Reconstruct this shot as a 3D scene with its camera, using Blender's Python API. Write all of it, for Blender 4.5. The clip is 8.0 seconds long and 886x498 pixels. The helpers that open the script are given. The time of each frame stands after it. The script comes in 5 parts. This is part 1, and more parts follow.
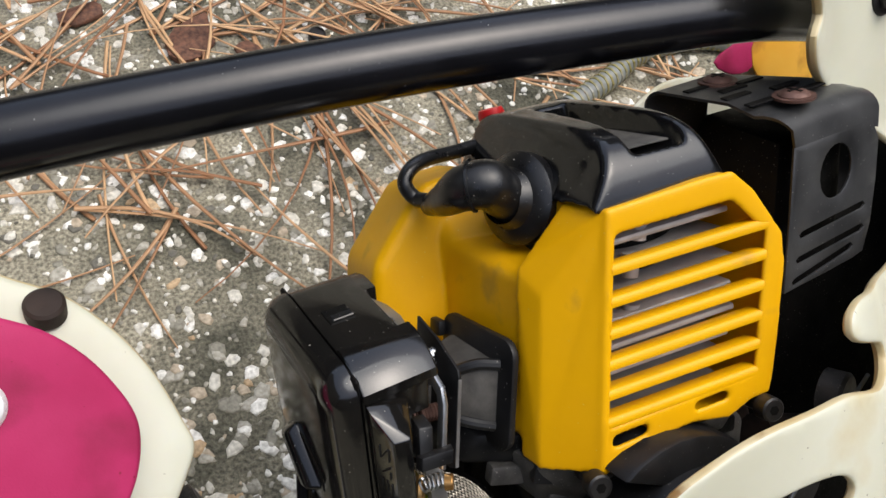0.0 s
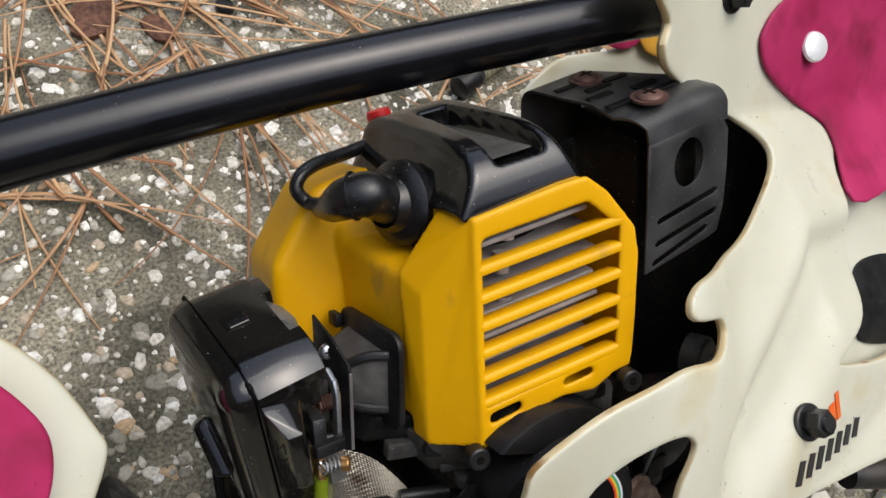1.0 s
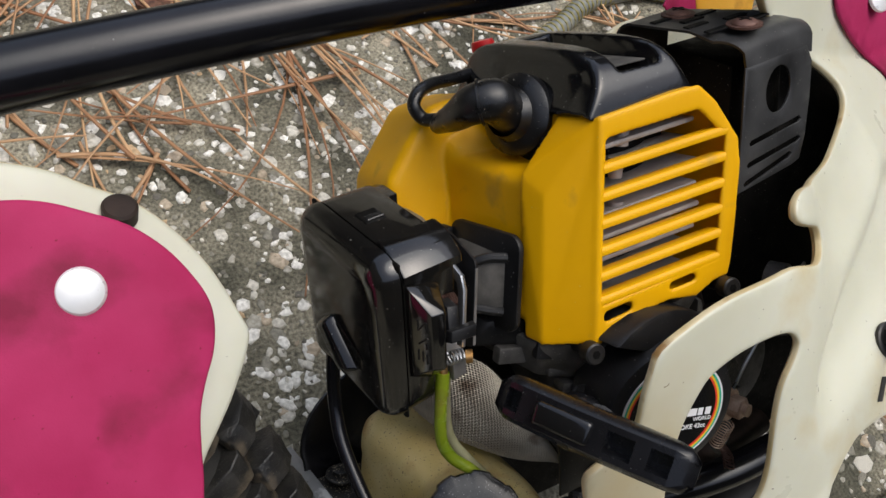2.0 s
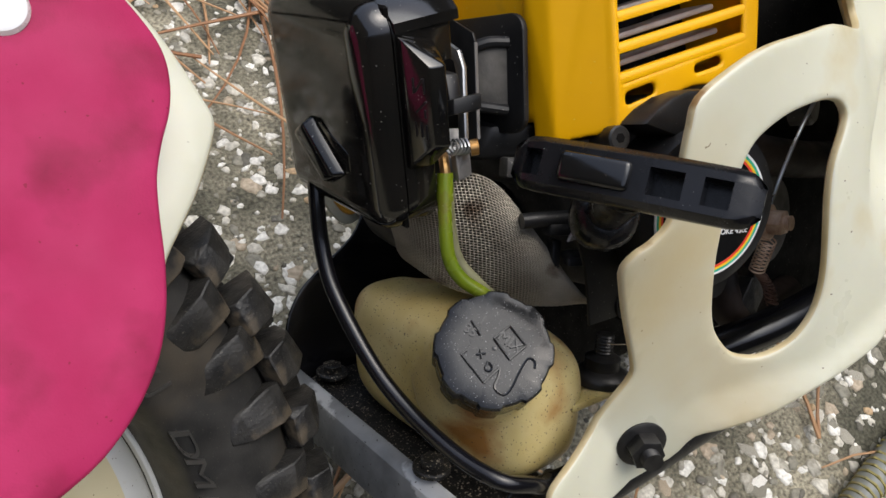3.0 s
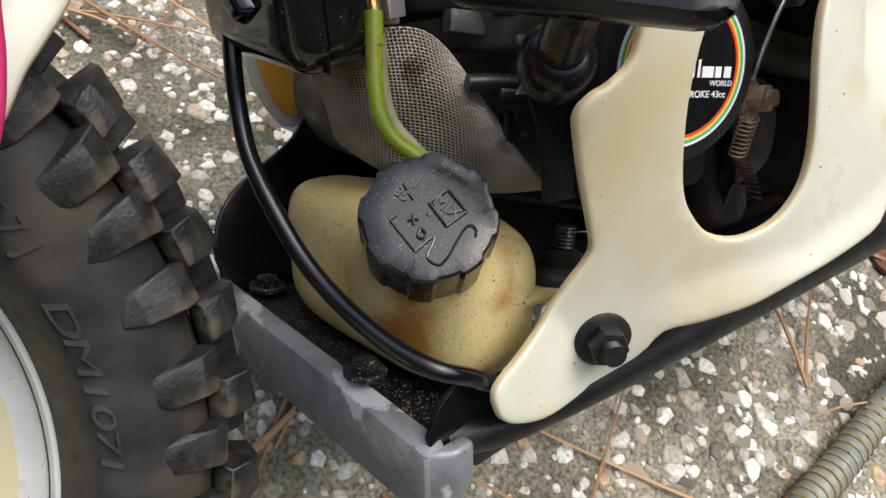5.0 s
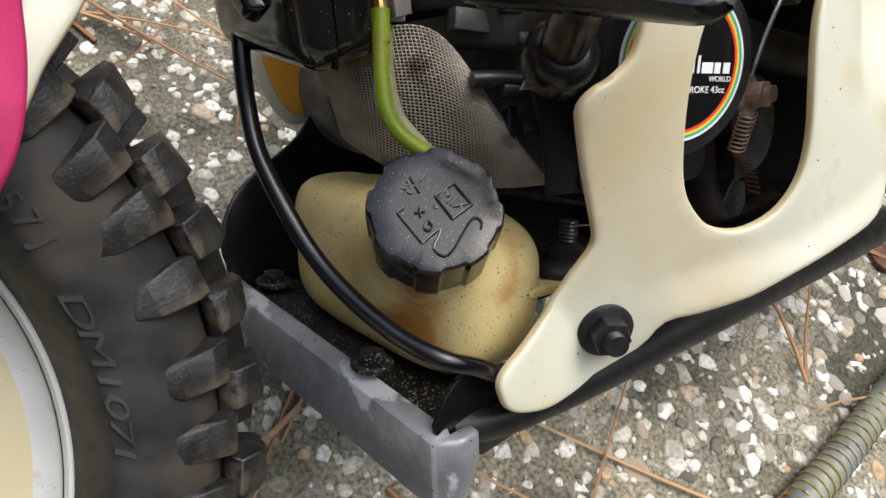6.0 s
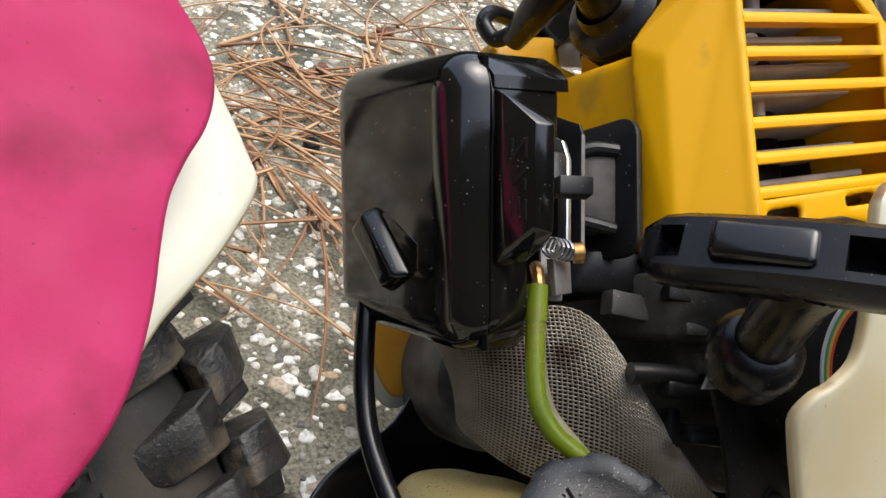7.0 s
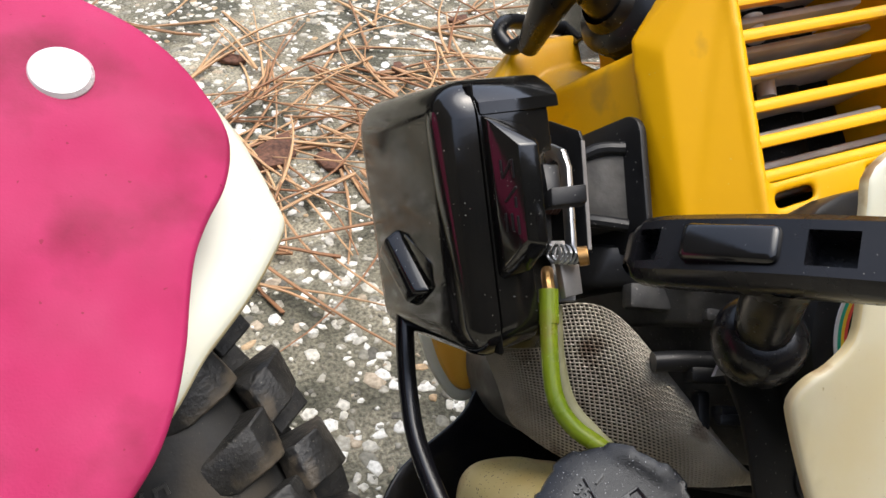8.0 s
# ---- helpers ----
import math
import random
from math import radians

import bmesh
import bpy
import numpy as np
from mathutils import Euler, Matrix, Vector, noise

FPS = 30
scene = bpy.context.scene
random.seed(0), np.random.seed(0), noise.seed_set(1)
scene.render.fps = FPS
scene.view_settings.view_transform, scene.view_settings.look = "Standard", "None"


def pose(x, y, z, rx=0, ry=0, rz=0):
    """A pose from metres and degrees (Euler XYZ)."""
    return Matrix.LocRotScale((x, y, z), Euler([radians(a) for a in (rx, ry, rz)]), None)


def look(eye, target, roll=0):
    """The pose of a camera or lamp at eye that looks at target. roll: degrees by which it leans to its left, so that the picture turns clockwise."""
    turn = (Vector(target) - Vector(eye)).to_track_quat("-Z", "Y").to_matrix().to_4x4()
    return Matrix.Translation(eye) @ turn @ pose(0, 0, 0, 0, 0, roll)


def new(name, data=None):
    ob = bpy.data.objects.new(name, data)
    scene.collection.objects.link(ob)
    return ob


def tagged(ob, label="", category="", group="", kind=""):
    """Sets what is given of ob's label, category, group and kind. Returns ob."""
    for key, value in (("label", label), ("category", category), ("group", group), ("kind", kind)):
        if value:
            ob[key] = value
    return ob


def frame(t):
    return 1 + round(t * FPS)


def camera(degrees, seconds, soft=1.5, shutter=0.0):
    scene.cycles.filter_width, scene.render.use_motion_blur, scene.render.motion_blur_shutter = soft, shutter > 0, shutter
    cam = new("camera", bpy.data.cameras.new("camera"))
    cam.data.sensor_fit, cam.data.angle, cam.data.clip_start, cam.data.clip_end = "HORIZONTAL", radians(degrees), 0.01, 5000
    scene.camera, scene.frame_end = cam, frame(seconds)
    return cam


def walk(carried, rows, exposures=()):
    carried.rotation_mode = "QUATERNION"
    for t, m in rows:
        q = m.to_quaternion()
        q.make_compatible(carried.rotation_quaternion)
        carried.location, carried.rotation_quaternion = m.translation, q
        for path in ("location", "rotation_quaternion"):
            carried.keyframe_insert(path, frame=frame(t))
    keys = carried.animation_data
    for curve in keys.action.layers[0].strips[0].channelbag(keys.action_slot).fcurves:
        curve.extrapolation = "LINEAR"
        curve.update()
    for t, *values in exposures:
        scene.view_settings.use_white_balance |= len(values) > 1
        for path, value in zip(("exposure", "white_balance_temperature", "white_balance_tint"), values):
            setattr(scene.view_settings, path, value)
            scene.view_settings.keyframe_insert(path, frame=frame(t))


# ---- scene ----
cam = camera(61.53, 8.0)
PATH = [
    (0, (-0.0466, 0.0344, 0.5647), (0.1019, 0.2247, 0.1269), 19.21),
    (0.5, (-0.0353, 0.0417, 0.5677), (0.1233, 0.1963, 0.1194), 25.45),
    (1, (-0.0250, 0.0395, 0.6048), (0.1457, 0.1786, 0.1559), 28.20),
    (1.5, (-0.0551, 0.0145, 0.6343), (0.1188, 0.1619, 0.1893), 27.71),
    (1.6, (-0.0620, 0.0099, 0.6251), (0.1082, 0.1612, 0.1800), 26.55),
    (1.7, (-0.0728, 0.0123, 0.6139), (0.1017, 0.1599, 0.1692), 28.74),
    (2.8, (-0.1279, -0.0378, 0.5158), (0.0762, 0.1415, 0.0960), 21.81),
    (3, (-0.1238, -0.0583, 0.4955), (0.0825, 0.1128, 0.0734), 24.15),
    (3.4, (-0.1119, -0.0774, 0.4702), (0.0842, 0.0742, 0.0360), 24.98),
    (3.5, (-0.1211, -0.0933, 0.4572), (0.0921, 0.0716, 0.0361), 26.35),
    (4, (-0.1081, -0.0974, 0.4298), (0.1042, 0.0589, 0.0049), 26.52),
    (4.5, (-0.1059, -0.0965, 0.4411), (0.1050, 0.0690, 0.0190), 25.29),
    (4.7, (-0.1047, -0.0964, 0.4398), (0.1063, 0.0736, 0.0196), 25.35),
    (6, (-0.1105, -0.1008, 0.4421), (0.1021, 0.0724, 0.0240), 24.86),
    (6.5, (-0.1196, -0.0597, 0.4867), (0.0904, 0.1281, 0.0736), 24.01),
    (6.7, (-0.1253, -0.0516, 0.4556), (0.0945, 0.1815, 0.0717), 21.48),
    (6.8, (-0.1224, -0.0514, 0.4354), (0.1043, 0.2237, 0.0849), 19.43),
    (7, (-0.1199, -0.0631, 0.4016), (0.1079, 0.2630, 0.0988), 17.35),
    (7.5, (-0.1092, -0.0935, 0.3933), (0.1025, 0.2319, 0.0782), 10.83),
    (8, (-0.0950, -0.0802, 0.4293), (0.0569, 0.2649, 0.1010), 4.37),
]
walk(cam, [(t, look(eye, target, roll)) for t, eye, target, roll in PATH], [(0, -0.27), (0.5, -0.28), (1.0, -0.46), (1.5, -0.62), (3.0, -0.3), (3.5, -0.22), (4.5, -0.02), (6.0, 0.0), (6.5, -0.05), (7.0, 0.02), (7.5, 0.06), (8.0, 0.18)])

# ---- world, sun, exposure ----
world = bpy.data.worlds.new("sky")
scene.world = world
world.use_nodes = True
wn = world.node_tree
sky = wn.nodes.new("ShaderNodeTexSky")
sky.sky_type = "NISHITA"
sky.sun_disc = False
sky.sun_elevation = radians(73)
sky.sun_rotation = radians(90)
sky.air_density, sky.dust_density = 1.0, 4.0
pale = wn.nodes.new("ShaderNodeHueSaturation")  # thin high cloud pales the sky
pale.inputs["Saturation"].default_value = 0.72
wn.links.new(sky.outputs[0], pale.inputs["Color"])
wn.links.new(pale.outputs[0], wn.nodes["Background"].inputs[0])
wn.nodes["Background"].inputs[1].default_value = 0.33
sun = new("sun", bpy.data.lights.new("sun", "SUN"))
sun.data.energy, sun.data.angle, sun.data.color = 1.5, radians(60), (0.95, 0.99, 0.965)
sun.matrix_world = look((0, 0, 0), (-0.28, 0.0, -0.96))


S = 0.8  # the bike's size against the drawing's millimetres
MM = 0.001 * S

# ---- materials' builder ----
def clean(name):
    m = bpy.data.materials.new(name)
    m.use_nodes = True
    return m, m.node_tree, m.node_tree.nodes["Principled BSDF"]


def surface(name, dark, light, scale=60.0, rough=(0.4, 0.6), metal=0.0, bump=0.15, grain=600.0, specks=None,
            speck_scale=900.0, speck_cut=0.72, stain=None, stain_scale=25.0, stain_cut=0.55, coat=0.0, sss=0.0, spec=0.5, depth=0.0004, stain_soft=0.12):
    """A worn surface: two colours mixed by a broad noise, fine relief, stains and specks of dust."""
    m, nt, b = clean(name)
    tc = nt.nodes.new("ShaderNodeTexCoord")

    def noise_node(s, detail=4.0):
        n = nt.nodes.new("ShaderNodeTexNoise")
        n.inputs["Scale"].default_value, n.inputs["Detail"].default_value = s, detail
        nt.links.new(tc.outputs["Object"], n.inputs["Vector"])
        return n

    def ramp(n, a, c):
        r = nt.nodes.new("ShaderNodeMapRange")
        r.inputs["From Min"].default_value, r.inputs["From Max"].default_value = a, c
        nt.links.new(n.outputs[0], r.inputs["Value"])
        return r

    def mix(f, a, c):
        x = nt.nodes.new("ShaderNodeMix")
        x.data_type = "RGBA"
        nt.links.new(f.outputs[0], x.inputs["Factor"])
        for k, v in ((6, a), (7, c)):
            if isinstance(v, tuple):
                x.inputs[k].default_value = (*v, 1)
            else:
                nt.links.new(v, x.inputs[k])
        return x.outputs[2]

    broad = noise_node(scale)
    col = mix(ramp(broad, 0.35, 0.65), dark, light)
    if stain:
        col = mix(ramp(noise_node(stain_scale, 6.0), stain_cut, stain_cut + stain_soft), col, stain)
    if specks:
        col = mix(ramp(noise_node(speck_scale, 1.0), speck_cut, speck_cut + 0.03), col, specks)
    nt.links.new(col, b.inputs["Base Color"])
    rr = nt.nodes.new("ShaderNodeMapRange")
    rr.inputs["From Min"].default_value, rr.inputs["From Max"].default_value = 0.3, 0.7
    rr.inputs["To Min"].default_value, rr.inputs["To Max"].default_value = rough
    nt.links.new(noise_node(scale * 2.3).outputs[0], rr.inputs["Value"])
    nt.links.new(rr.outputs[0], b.inputs["Roughness"])
    bp = nt.nodes.new("ShaderNodeBump")
    bp.inputs["Strength"].default_value, bp.inputs["Distance"].default_value = bump, depth
    nt.links.new(noise_node(grain, 3.0).outputs[0], bp.inputs["Height"])
    nt.links.new(bp.outputs[0], b.inputs["Normal"])
    b.inputs["Metallic"].default_value = metal
    b.inputs["Coat Weight"].default_value = coat
    b.inputs["Specular IOR Level"].default_value = spec
    if sss:
        b.inputs["Subsurface Weight"].default_value = sss
        b.inputs["Subsurface Radius"].default_value = (0.004, 0.003, 0.0015)
        b.inputs["Subsurface Scale"].default_value = 1.0
    return m


# ---- materials ----
YELLOW = surface("yellow_plastic", (0.72, 0.362, 0.001), (0.80, 0.41, 0.002), 18, (0.3, 0.45), bump=0.06, specks=(0.7, 0.5, 0.12), speck_cut=0.77, spec=0.25,
                 stain=(0.55, 0.30, 0.02), stain_scale=45, stain_cut=0.62)
GLOSS = surface("gloss_black_plastic", (0.004, 0.004, 0.0045), (0.007, 0.007, 0.0075), 40, (0.07, 0.2), bump=0.03, specks=(0.16, 0.155, 0.14), speck_cut=0.755, spec=0.6)
FILTER = surface("air_filter_plastic", (0.004, 0.004, 0.004), (0.009, 0.008, 0.007), 30, (0.06, 0.18), bump=0.03, specks=(0.18, 0.17, 0.15), speck_cut=0.755, spec=0.75)
MATT = surface("matt_black_plastic", (0.006, 0.006, 0.0065), (0.014, 0.014, 0.0148), 55, (0.32, 0.52), bump=0.12, specks=(0.16, 0.15, 0.14), speck_cut=0.74, spec=0.35)
RUBBER = surface("tyre_rubber", (0.012, 0.012, 0.0118), (0.032, 0.0305, 0.028), 60, (0.36, 0.56), bump=0.3, grain=900, depth=0.0003, specks=(0.07, 0.062, 0.05), speck_cut=0.725, speck_scale=1500,
                 stain=(0.056, 0.046, 0.033), stain_scale=26, stain_cut=0.53, stain_soft=0.2, spec=0.42)
KNOB = surface("worn_tread_rubber", (0.009, 0.009, 0.009), (0.028, 0.0265, 0.024), 110, (0.34, 0.6), bump=0.6, grain=620, depth=0.0006, specks=(0.075, 0.068, 0.055), speck_cut=0.70, speck_scale=1300,
               stain=(0.075, 0.060, 0.042), stain_scale=75, stain_cut=0.55, stain_soft=0.12, spec=0.35)
BOOT = surface("boot_rubber", (0.005, 0.005, 0.0055), (0.010, 0.010, 0.0105), 60, (0.24, 0.4), bump=0.1, specks=(0.3, 0.28, 0.25), speck_cut=0.74)
SHEET = surface("scorched_steel", (0.022, 0.022, 0.023), (0.058, 0.058, 0.058), 35, (0.28, 0.48), metal=0.3, bump=0.12, specks=(0.2, 0.19, 0.17), speck_cut=0.74)
PAINT = surface("black_tube_paint", (0.003, 0.003, 0.004), (0.006, 0.006, 0.008), 30, (0.17, 0.27), bump=0.08, grain=250, specks=(0.15, 0.145, 0.14), speck_cut=0.78)
# near-black that puts interior and recess shade into the colour
DARK = surface("interior_shade_black", (0.002, 0.002, 0.002), (0.006, 0.0055, 0.005), 50, (0.45, 0.7), bump=0.3, specks=(0.08, 0.075, 0.065), speck_cut=0.72, spec=0.1)
CREAM = surface("cream_plastic", (0.565, 0.56, 0.445), (0.635, 0.635, 0.525), 14, (0.28, 0.42), bump=0.05, stain=(0.53, 0.48, 0.32), stain_scale=14, stain_cut=0.58,
                specks=(0.15, 0.12, 0.08), speck_cut=0.79, speck_scale=500, sss=0.12)
WORN = surface("weathered_cream_plastic", (0.565, 0.555, 0.43), (0.635, 0.63, 0.51), 14, (0.26, 0.4), bump=0.05, stain=(0.54, 0.47, 0.29), stain_scale=14, stain_cut=0.56,
               specks=(0.13, 0.10, 0.06), speck_cut=0.77, speck_scale=420, sss=0.12)


def brown_tint(m, centre, reach, colour, amount):
    """A tea-coloured tint with a ragged outline, mixed into a plastic part's colour."""
    nt = m.node_tree
    b = next(n for n in nt.nodes if n.type == "BSDF_PRINCIPLED")
    base = b.inputs["Base Color"].links[0].from_socket
    tc = nt.nodes.new("ShaderNodeTexCoord")
    far = nt.nodes.new("ShaderNodeVectorMath")
    far.operation = "DISTANCE"
    far.inputs[1].default_value = centre
    nt.links.new(tc.outputs["Object"], far.inputs[0])
    n = nt.nodes.new("ShaderNodeTexNoise")
    n.inputs["Scale"].default_value, n.inputs["Detail"].default_value = 22, 5
    nt.links.new(tc.outputs["Object"], n.inputs["Vector"])
    add = nt.nodes.new("ShaderNodeMath")
    add.operation = "MULTIPLY_ADD"
    add.inputs[1].default_value = reach * 1.1
    nt.links.new(n.outputs[0], add.inputs[0])
    nt.links.new(far.outputs["Value"], add.inputs[2])
    r = nt.nodes.new("ShaderNodeMapRange")
    r.inputs["From Min"].default_value, r.inputs["From Max"].default_value = reach * 0.75, reach * 1.6
    r.inputs["To Min"].default_value, r.inputs["To Max"].default_value = amount, 0.0
    nt.links.new(add.outputs[0], r.inputs["Value"])
    x = nt.nodes.new("ShaderNodeMix")
    x.data_type = "RGBA"
    nt.links.new(r.outputs[0], x.inputs["Factor"])
    nt.links.new(base, x.inputs[6])
    x.inputs[7].default_value = (*colour, 1)
    nt.links.new(x.outputs[2], b.inputs["Base Color"])


# brown soiling, with the arm's darker shaded tone put into the colour
brown_tint(WORN, (0.062 * S, -0.060 * S, 0.025 * S), 0.085 * S, (0.47, 0.385, 0.215), 0.75)
brown_tint(WORN, (0.110 * S, -0.075 * S, -0.050 * S), 0.045 * S, (0.46, 0.36, 0.19), 0.6)
brown_tint(WORN, (0.040 * S, -0.036 * S, -0.104 * S), 0.016 * S, (0.52, 0.36, 0.12), 0.8)
PINK = surface("pink_foam", (0.34, 0.014, 0.077), (0.43, 0.027, 0.112), 22, (0.55, 0.72), bump=0.4, grain=1400, stain=(0.215, 0.012, 0.046), stain_scale=30, stain_cut=0.52, stain_soft=0.2,
               specks=(0.24, 0.015, 0.05), speck_cut=0.75, speck_scale=500, spec=0.22)
TANK = surface("stained_tank_plastic", (0.46, 0.35, 0.125), (0.62, 0.53, 0.27), 24, (0.3, 0.48), bump=0.08, stain=(0.31, 0.14, 0.024), stain_scale=24, stain_cut=0.525, stain_soft=0.13,
               specks=(0.05, 0.035, 0.02), speck_cut=0.685, speck_scale=900, sss=0.25)
CAP = surface("fuel_cap_plastic", (0.003, 0.0033, 0.004), (0.007, 0.0076, 0.0095), 45, (0.16, 0.32), spec=0.45, bump=0.13, grain=1300, depth=0.0004, specks=(0.3, 0.3, 0.3), speck_cut=0.715, speck_scale=1700, stain=(0.014, 0.0152, 0.018), stain_scale=60, stain_cut=0.52, stain_soft=0.25)
ALU = surface("dull_aluminium", (0.20, 0.19, 0.18), (0.30, 0.29, 0.28), 60, (0.4, 0.6), metal=0.7, bump=0.2)
FIN = surface("grey_fins", (0.30, 0.28, 0.27), (0.42, 0.40, 0.39), 60, (0.5, 0.7), metal=0.2, bump=0.2)
ZINC = surface("zinc_plate", (0.36, 0.37, 0.38), (0.50, 0.51, 0.52), 80, (0.22, 0.4), metal=0.9, bump=0.08)
BRASS = surface("brass", (0.48, 0.26, 0.09), (0.60, 0.36, 0.14), 80, (0.25, 0.4), metal=0.9, bump=0.1)
RUST = surface("rusty_screw", (0.085, 0.042, 0.032), (0.17, 0.09, 0.07), 120, (0.45, 0.65), metal=0.4, bump=0.4)
TANNED = surface("tan_rusty_steel", (0.30, 0.19, 0.13), (0.58, 0.43, 0.32), 150, (0.35, 0.55), metal=0.35, bump=0.4)
RIVET = surface("polished_rivet", (0.70, 0.70, 0.69), (0.80, 0.80, 0.79), 60, (0.25, 0.38), metal=0.25, bump=0.05)
GREYBAR = surface("grey_paint", (0.15, 0.155, 0.16), (0.24, 0.247, 0.255), 50, (0.3, 0.5), metal=0.25, bump=0.5, grain=220, depth=0.0008, stain=(0.46, 0.47, 0.48), stain_scale=34, stain_cut=0.55, stain_soft=0.03, specks=(0.06, 0.057, 0.05), speck_cut=0.72, speck_scale=500)
TRAY = surface("gritty_tray", (0.004, 0.004, 0.004), (0.010, 0.0095, 0.009), 60, (0.35, 0.6), bump=0.6, grain=700, specks=(0.28, 0.24, 0.18), speck_cut=0.64, speck_scale=900)
RED = surface("red_plastic", (0.60, 0.010, 0.012), (0.66, 0.014, 0.016), 50, (0.3, 0.4))
BOLT = surface("black_bolt", (0.018, 0.018, 0.019), (0.04, 0.038, 0.036), 120, (0.3, 0.5), metal=0.5, bump=0.25)
CASE = surface("engine_casting", (0.028, 0.027, 0.026), (0.085, 0.081, 0.075), 70, (0.42, 0.62), bump=0.35, specks=(0.14, 0.13, 0.12), speck_cut=0.70, spec=0.4)
AMBERGLASS = surface("murky_amber", (0.05, 0.035, 0.008), (0.10, 0.075, 0.02), 60, (0.15, 0.3), bump=0.05)
SOOT = surface("sooty_steel", (0.012, 0.009, 0.008), (0.040, 0.026, 0.020), 50, (0.5, 0.7), bump=0.3, spec=0.25)
DUST = surface("settled_dust", (0.035, 0.033, 0.030), (0.075, 0.070, 0.062), 90, (0.7, 0.9), bump=0.4)
HUB = surface("aged_hub_plastic", (0.52, 0.46, 0.28), (0.62, 0.57, 0.40), 9, (0.3, 0.45), bump=0.06, stain=(0.46, 0.32, 0.13), stain_scale=9, stain_cut=0.54, specks=(0.12, 0.08, 0.04), speck_cut=0.77)
EDGE = surface("yellowed_edge", (0.50, 0.39, 0.19), (0.61, 0.54, 0.35), 30, (0.3, 0.45), bump=0.06, stain=(0.26, 0.15, 0.05), stain_scale=45, stain_cut=0.58)
GRIP = surface("grip_plastic", (0.004, 0.004, 0.005), (0.008, 0.008, 0.0095), 50, (0.2, 0.33), bump=0.08, specks=(0.14, 0.14, 0.13), speck_cut=0.76, spec=0.4)
RIM = surface("white_rim", (0.50, 0.515, 0.51), (0.58, 0.595, 0.585), 30, (0.25, 0.4), bump=0.05, stain=(0.40, 0.33, 0.22), stain_scale=40, stain_cut=0.62, specks=(0.08, 0.06, 0.04), speck_cut=0.74)


# ---- mesh builders, in millimetres of the bike's own axes (x back, y across, z up) ----
def fr(o, z, x=(1, 0, 0)):
    """A frame at o with its z axis along z and its x axis as near x as can be."""
    z = Vector(z).normalized()
    x = Vector(x)
    x = (x - z * x.dot(z)).normalized()
    y = z.cross(x)
    m = Matrix((x, y, z)).transposed().to_4x4()
    m.translation = Vector(o)
    return m


STRAIGHT = Matrix()
# the engine with its cowlings and the frame behind it stand slightly turned against the front of the bike
TURNED = Matrix(((0.99342, 0.10689, -0.04129, 4.33), (-0.10551, 0.99382, 0.03437, 2.80), (0.04472, -0.02979, 0.99855, -2.0), (0, 0, 0, 1)))
seat = {"now": STRAIGHT}


def part(name, bm, material, parent, label="", sharp=32, scale=MM):
    """Links a bmesh as one mesh object under its thing or part."""
    if scale == MM:
        bm.transform(seat["now"])
    bmesh.ops.recalc_face_normals(bm, faces=bm.faces)
    for f in bm.faces:
        f.smooth = True
    for e in bm.edges:
        if len(e.link_faces) == 2 and e.calc_face_angle(0) > radians(sharp):
            e.smooth = False
    me = bpy.data.meshes.new(name)
    bm.to_mesh(me)
    bm.free()
    if scale != 1:
        me.transform(Matrix.Scale(scale, 4))
    me.materials.append(material)
    ob = new(name, me)
    ob.parent = parent
    if label:
        tagged(ob, label)
    return ob


def join(*bms):
    out = bms[0]
    for b in bms[1:]:
        me = bpy.data.meshes.new("joined")
        b.to_mesh(me)
        out.from_mesh(me)
        bpy.data.meshes.remove(me)
        b.free()
    return out


def soften(bm, r, seg=2, angle=25):
    if r > 0:
        es = [e for e in bm.edges if len(e.link_faces) == 2 and e.calc_face_angle(0) > radians(angle)]
        bmesh.ops.bevel(bm, geom=es, offset=r, segments=seg, profile=0.5, affect="EDGES", clamp_overlap=True)
    return bm


def rbox(size, r=2, seg=2, m=None, taper=1.0):
    bm = bmesh.new()
    bmesh.ops.create_cube(bm, size=1)
    for v in bm.verts:
        k = taper if v.co.z > 0 else 1
        v.co = Vector((v.co.x * size[0] * k, v.co.y * size[1] * k, v.co.z * size[2]))
    soften(bm, r, seg)
    if m is not None:
        bm.transform(m)
    return bm


def hull(pts, r=2, seg=2):
    bm = bmesh.new()
    for p in pts:
        bm.verts.new(p)
    res = bmesh.ops.convex_hull(bm, input=bm.verts)
    bmesh.ops.delete(bm, geom=[v for v in bm.verts if not v.link_faces], context="VERTS")
    bmesh.ops.dissolve_limit(bm, angle_limit=radians(4), verts=bm.verts, edges=bm.edges)
    return soften(bm, r, seg, 12)


def prism(outline, depth, m, r=0.0, seg=2):
    """A polygon in m's x, y, thickened along m's z."""
    bm = bmesh.new()
    f = bm.faces.new([bm.verts.new((x, y, 0)) for x, y in outline])
    ext = bmesh.ops.extrude_face_region(bm, geom=[f])
    for g in ext["geom"]:
        if isinstance(g, bmesh.types.BMVert):
            g.co.z = depth
    soften(bm, r, seg, 30)
    bm.transform(m)
    return bm


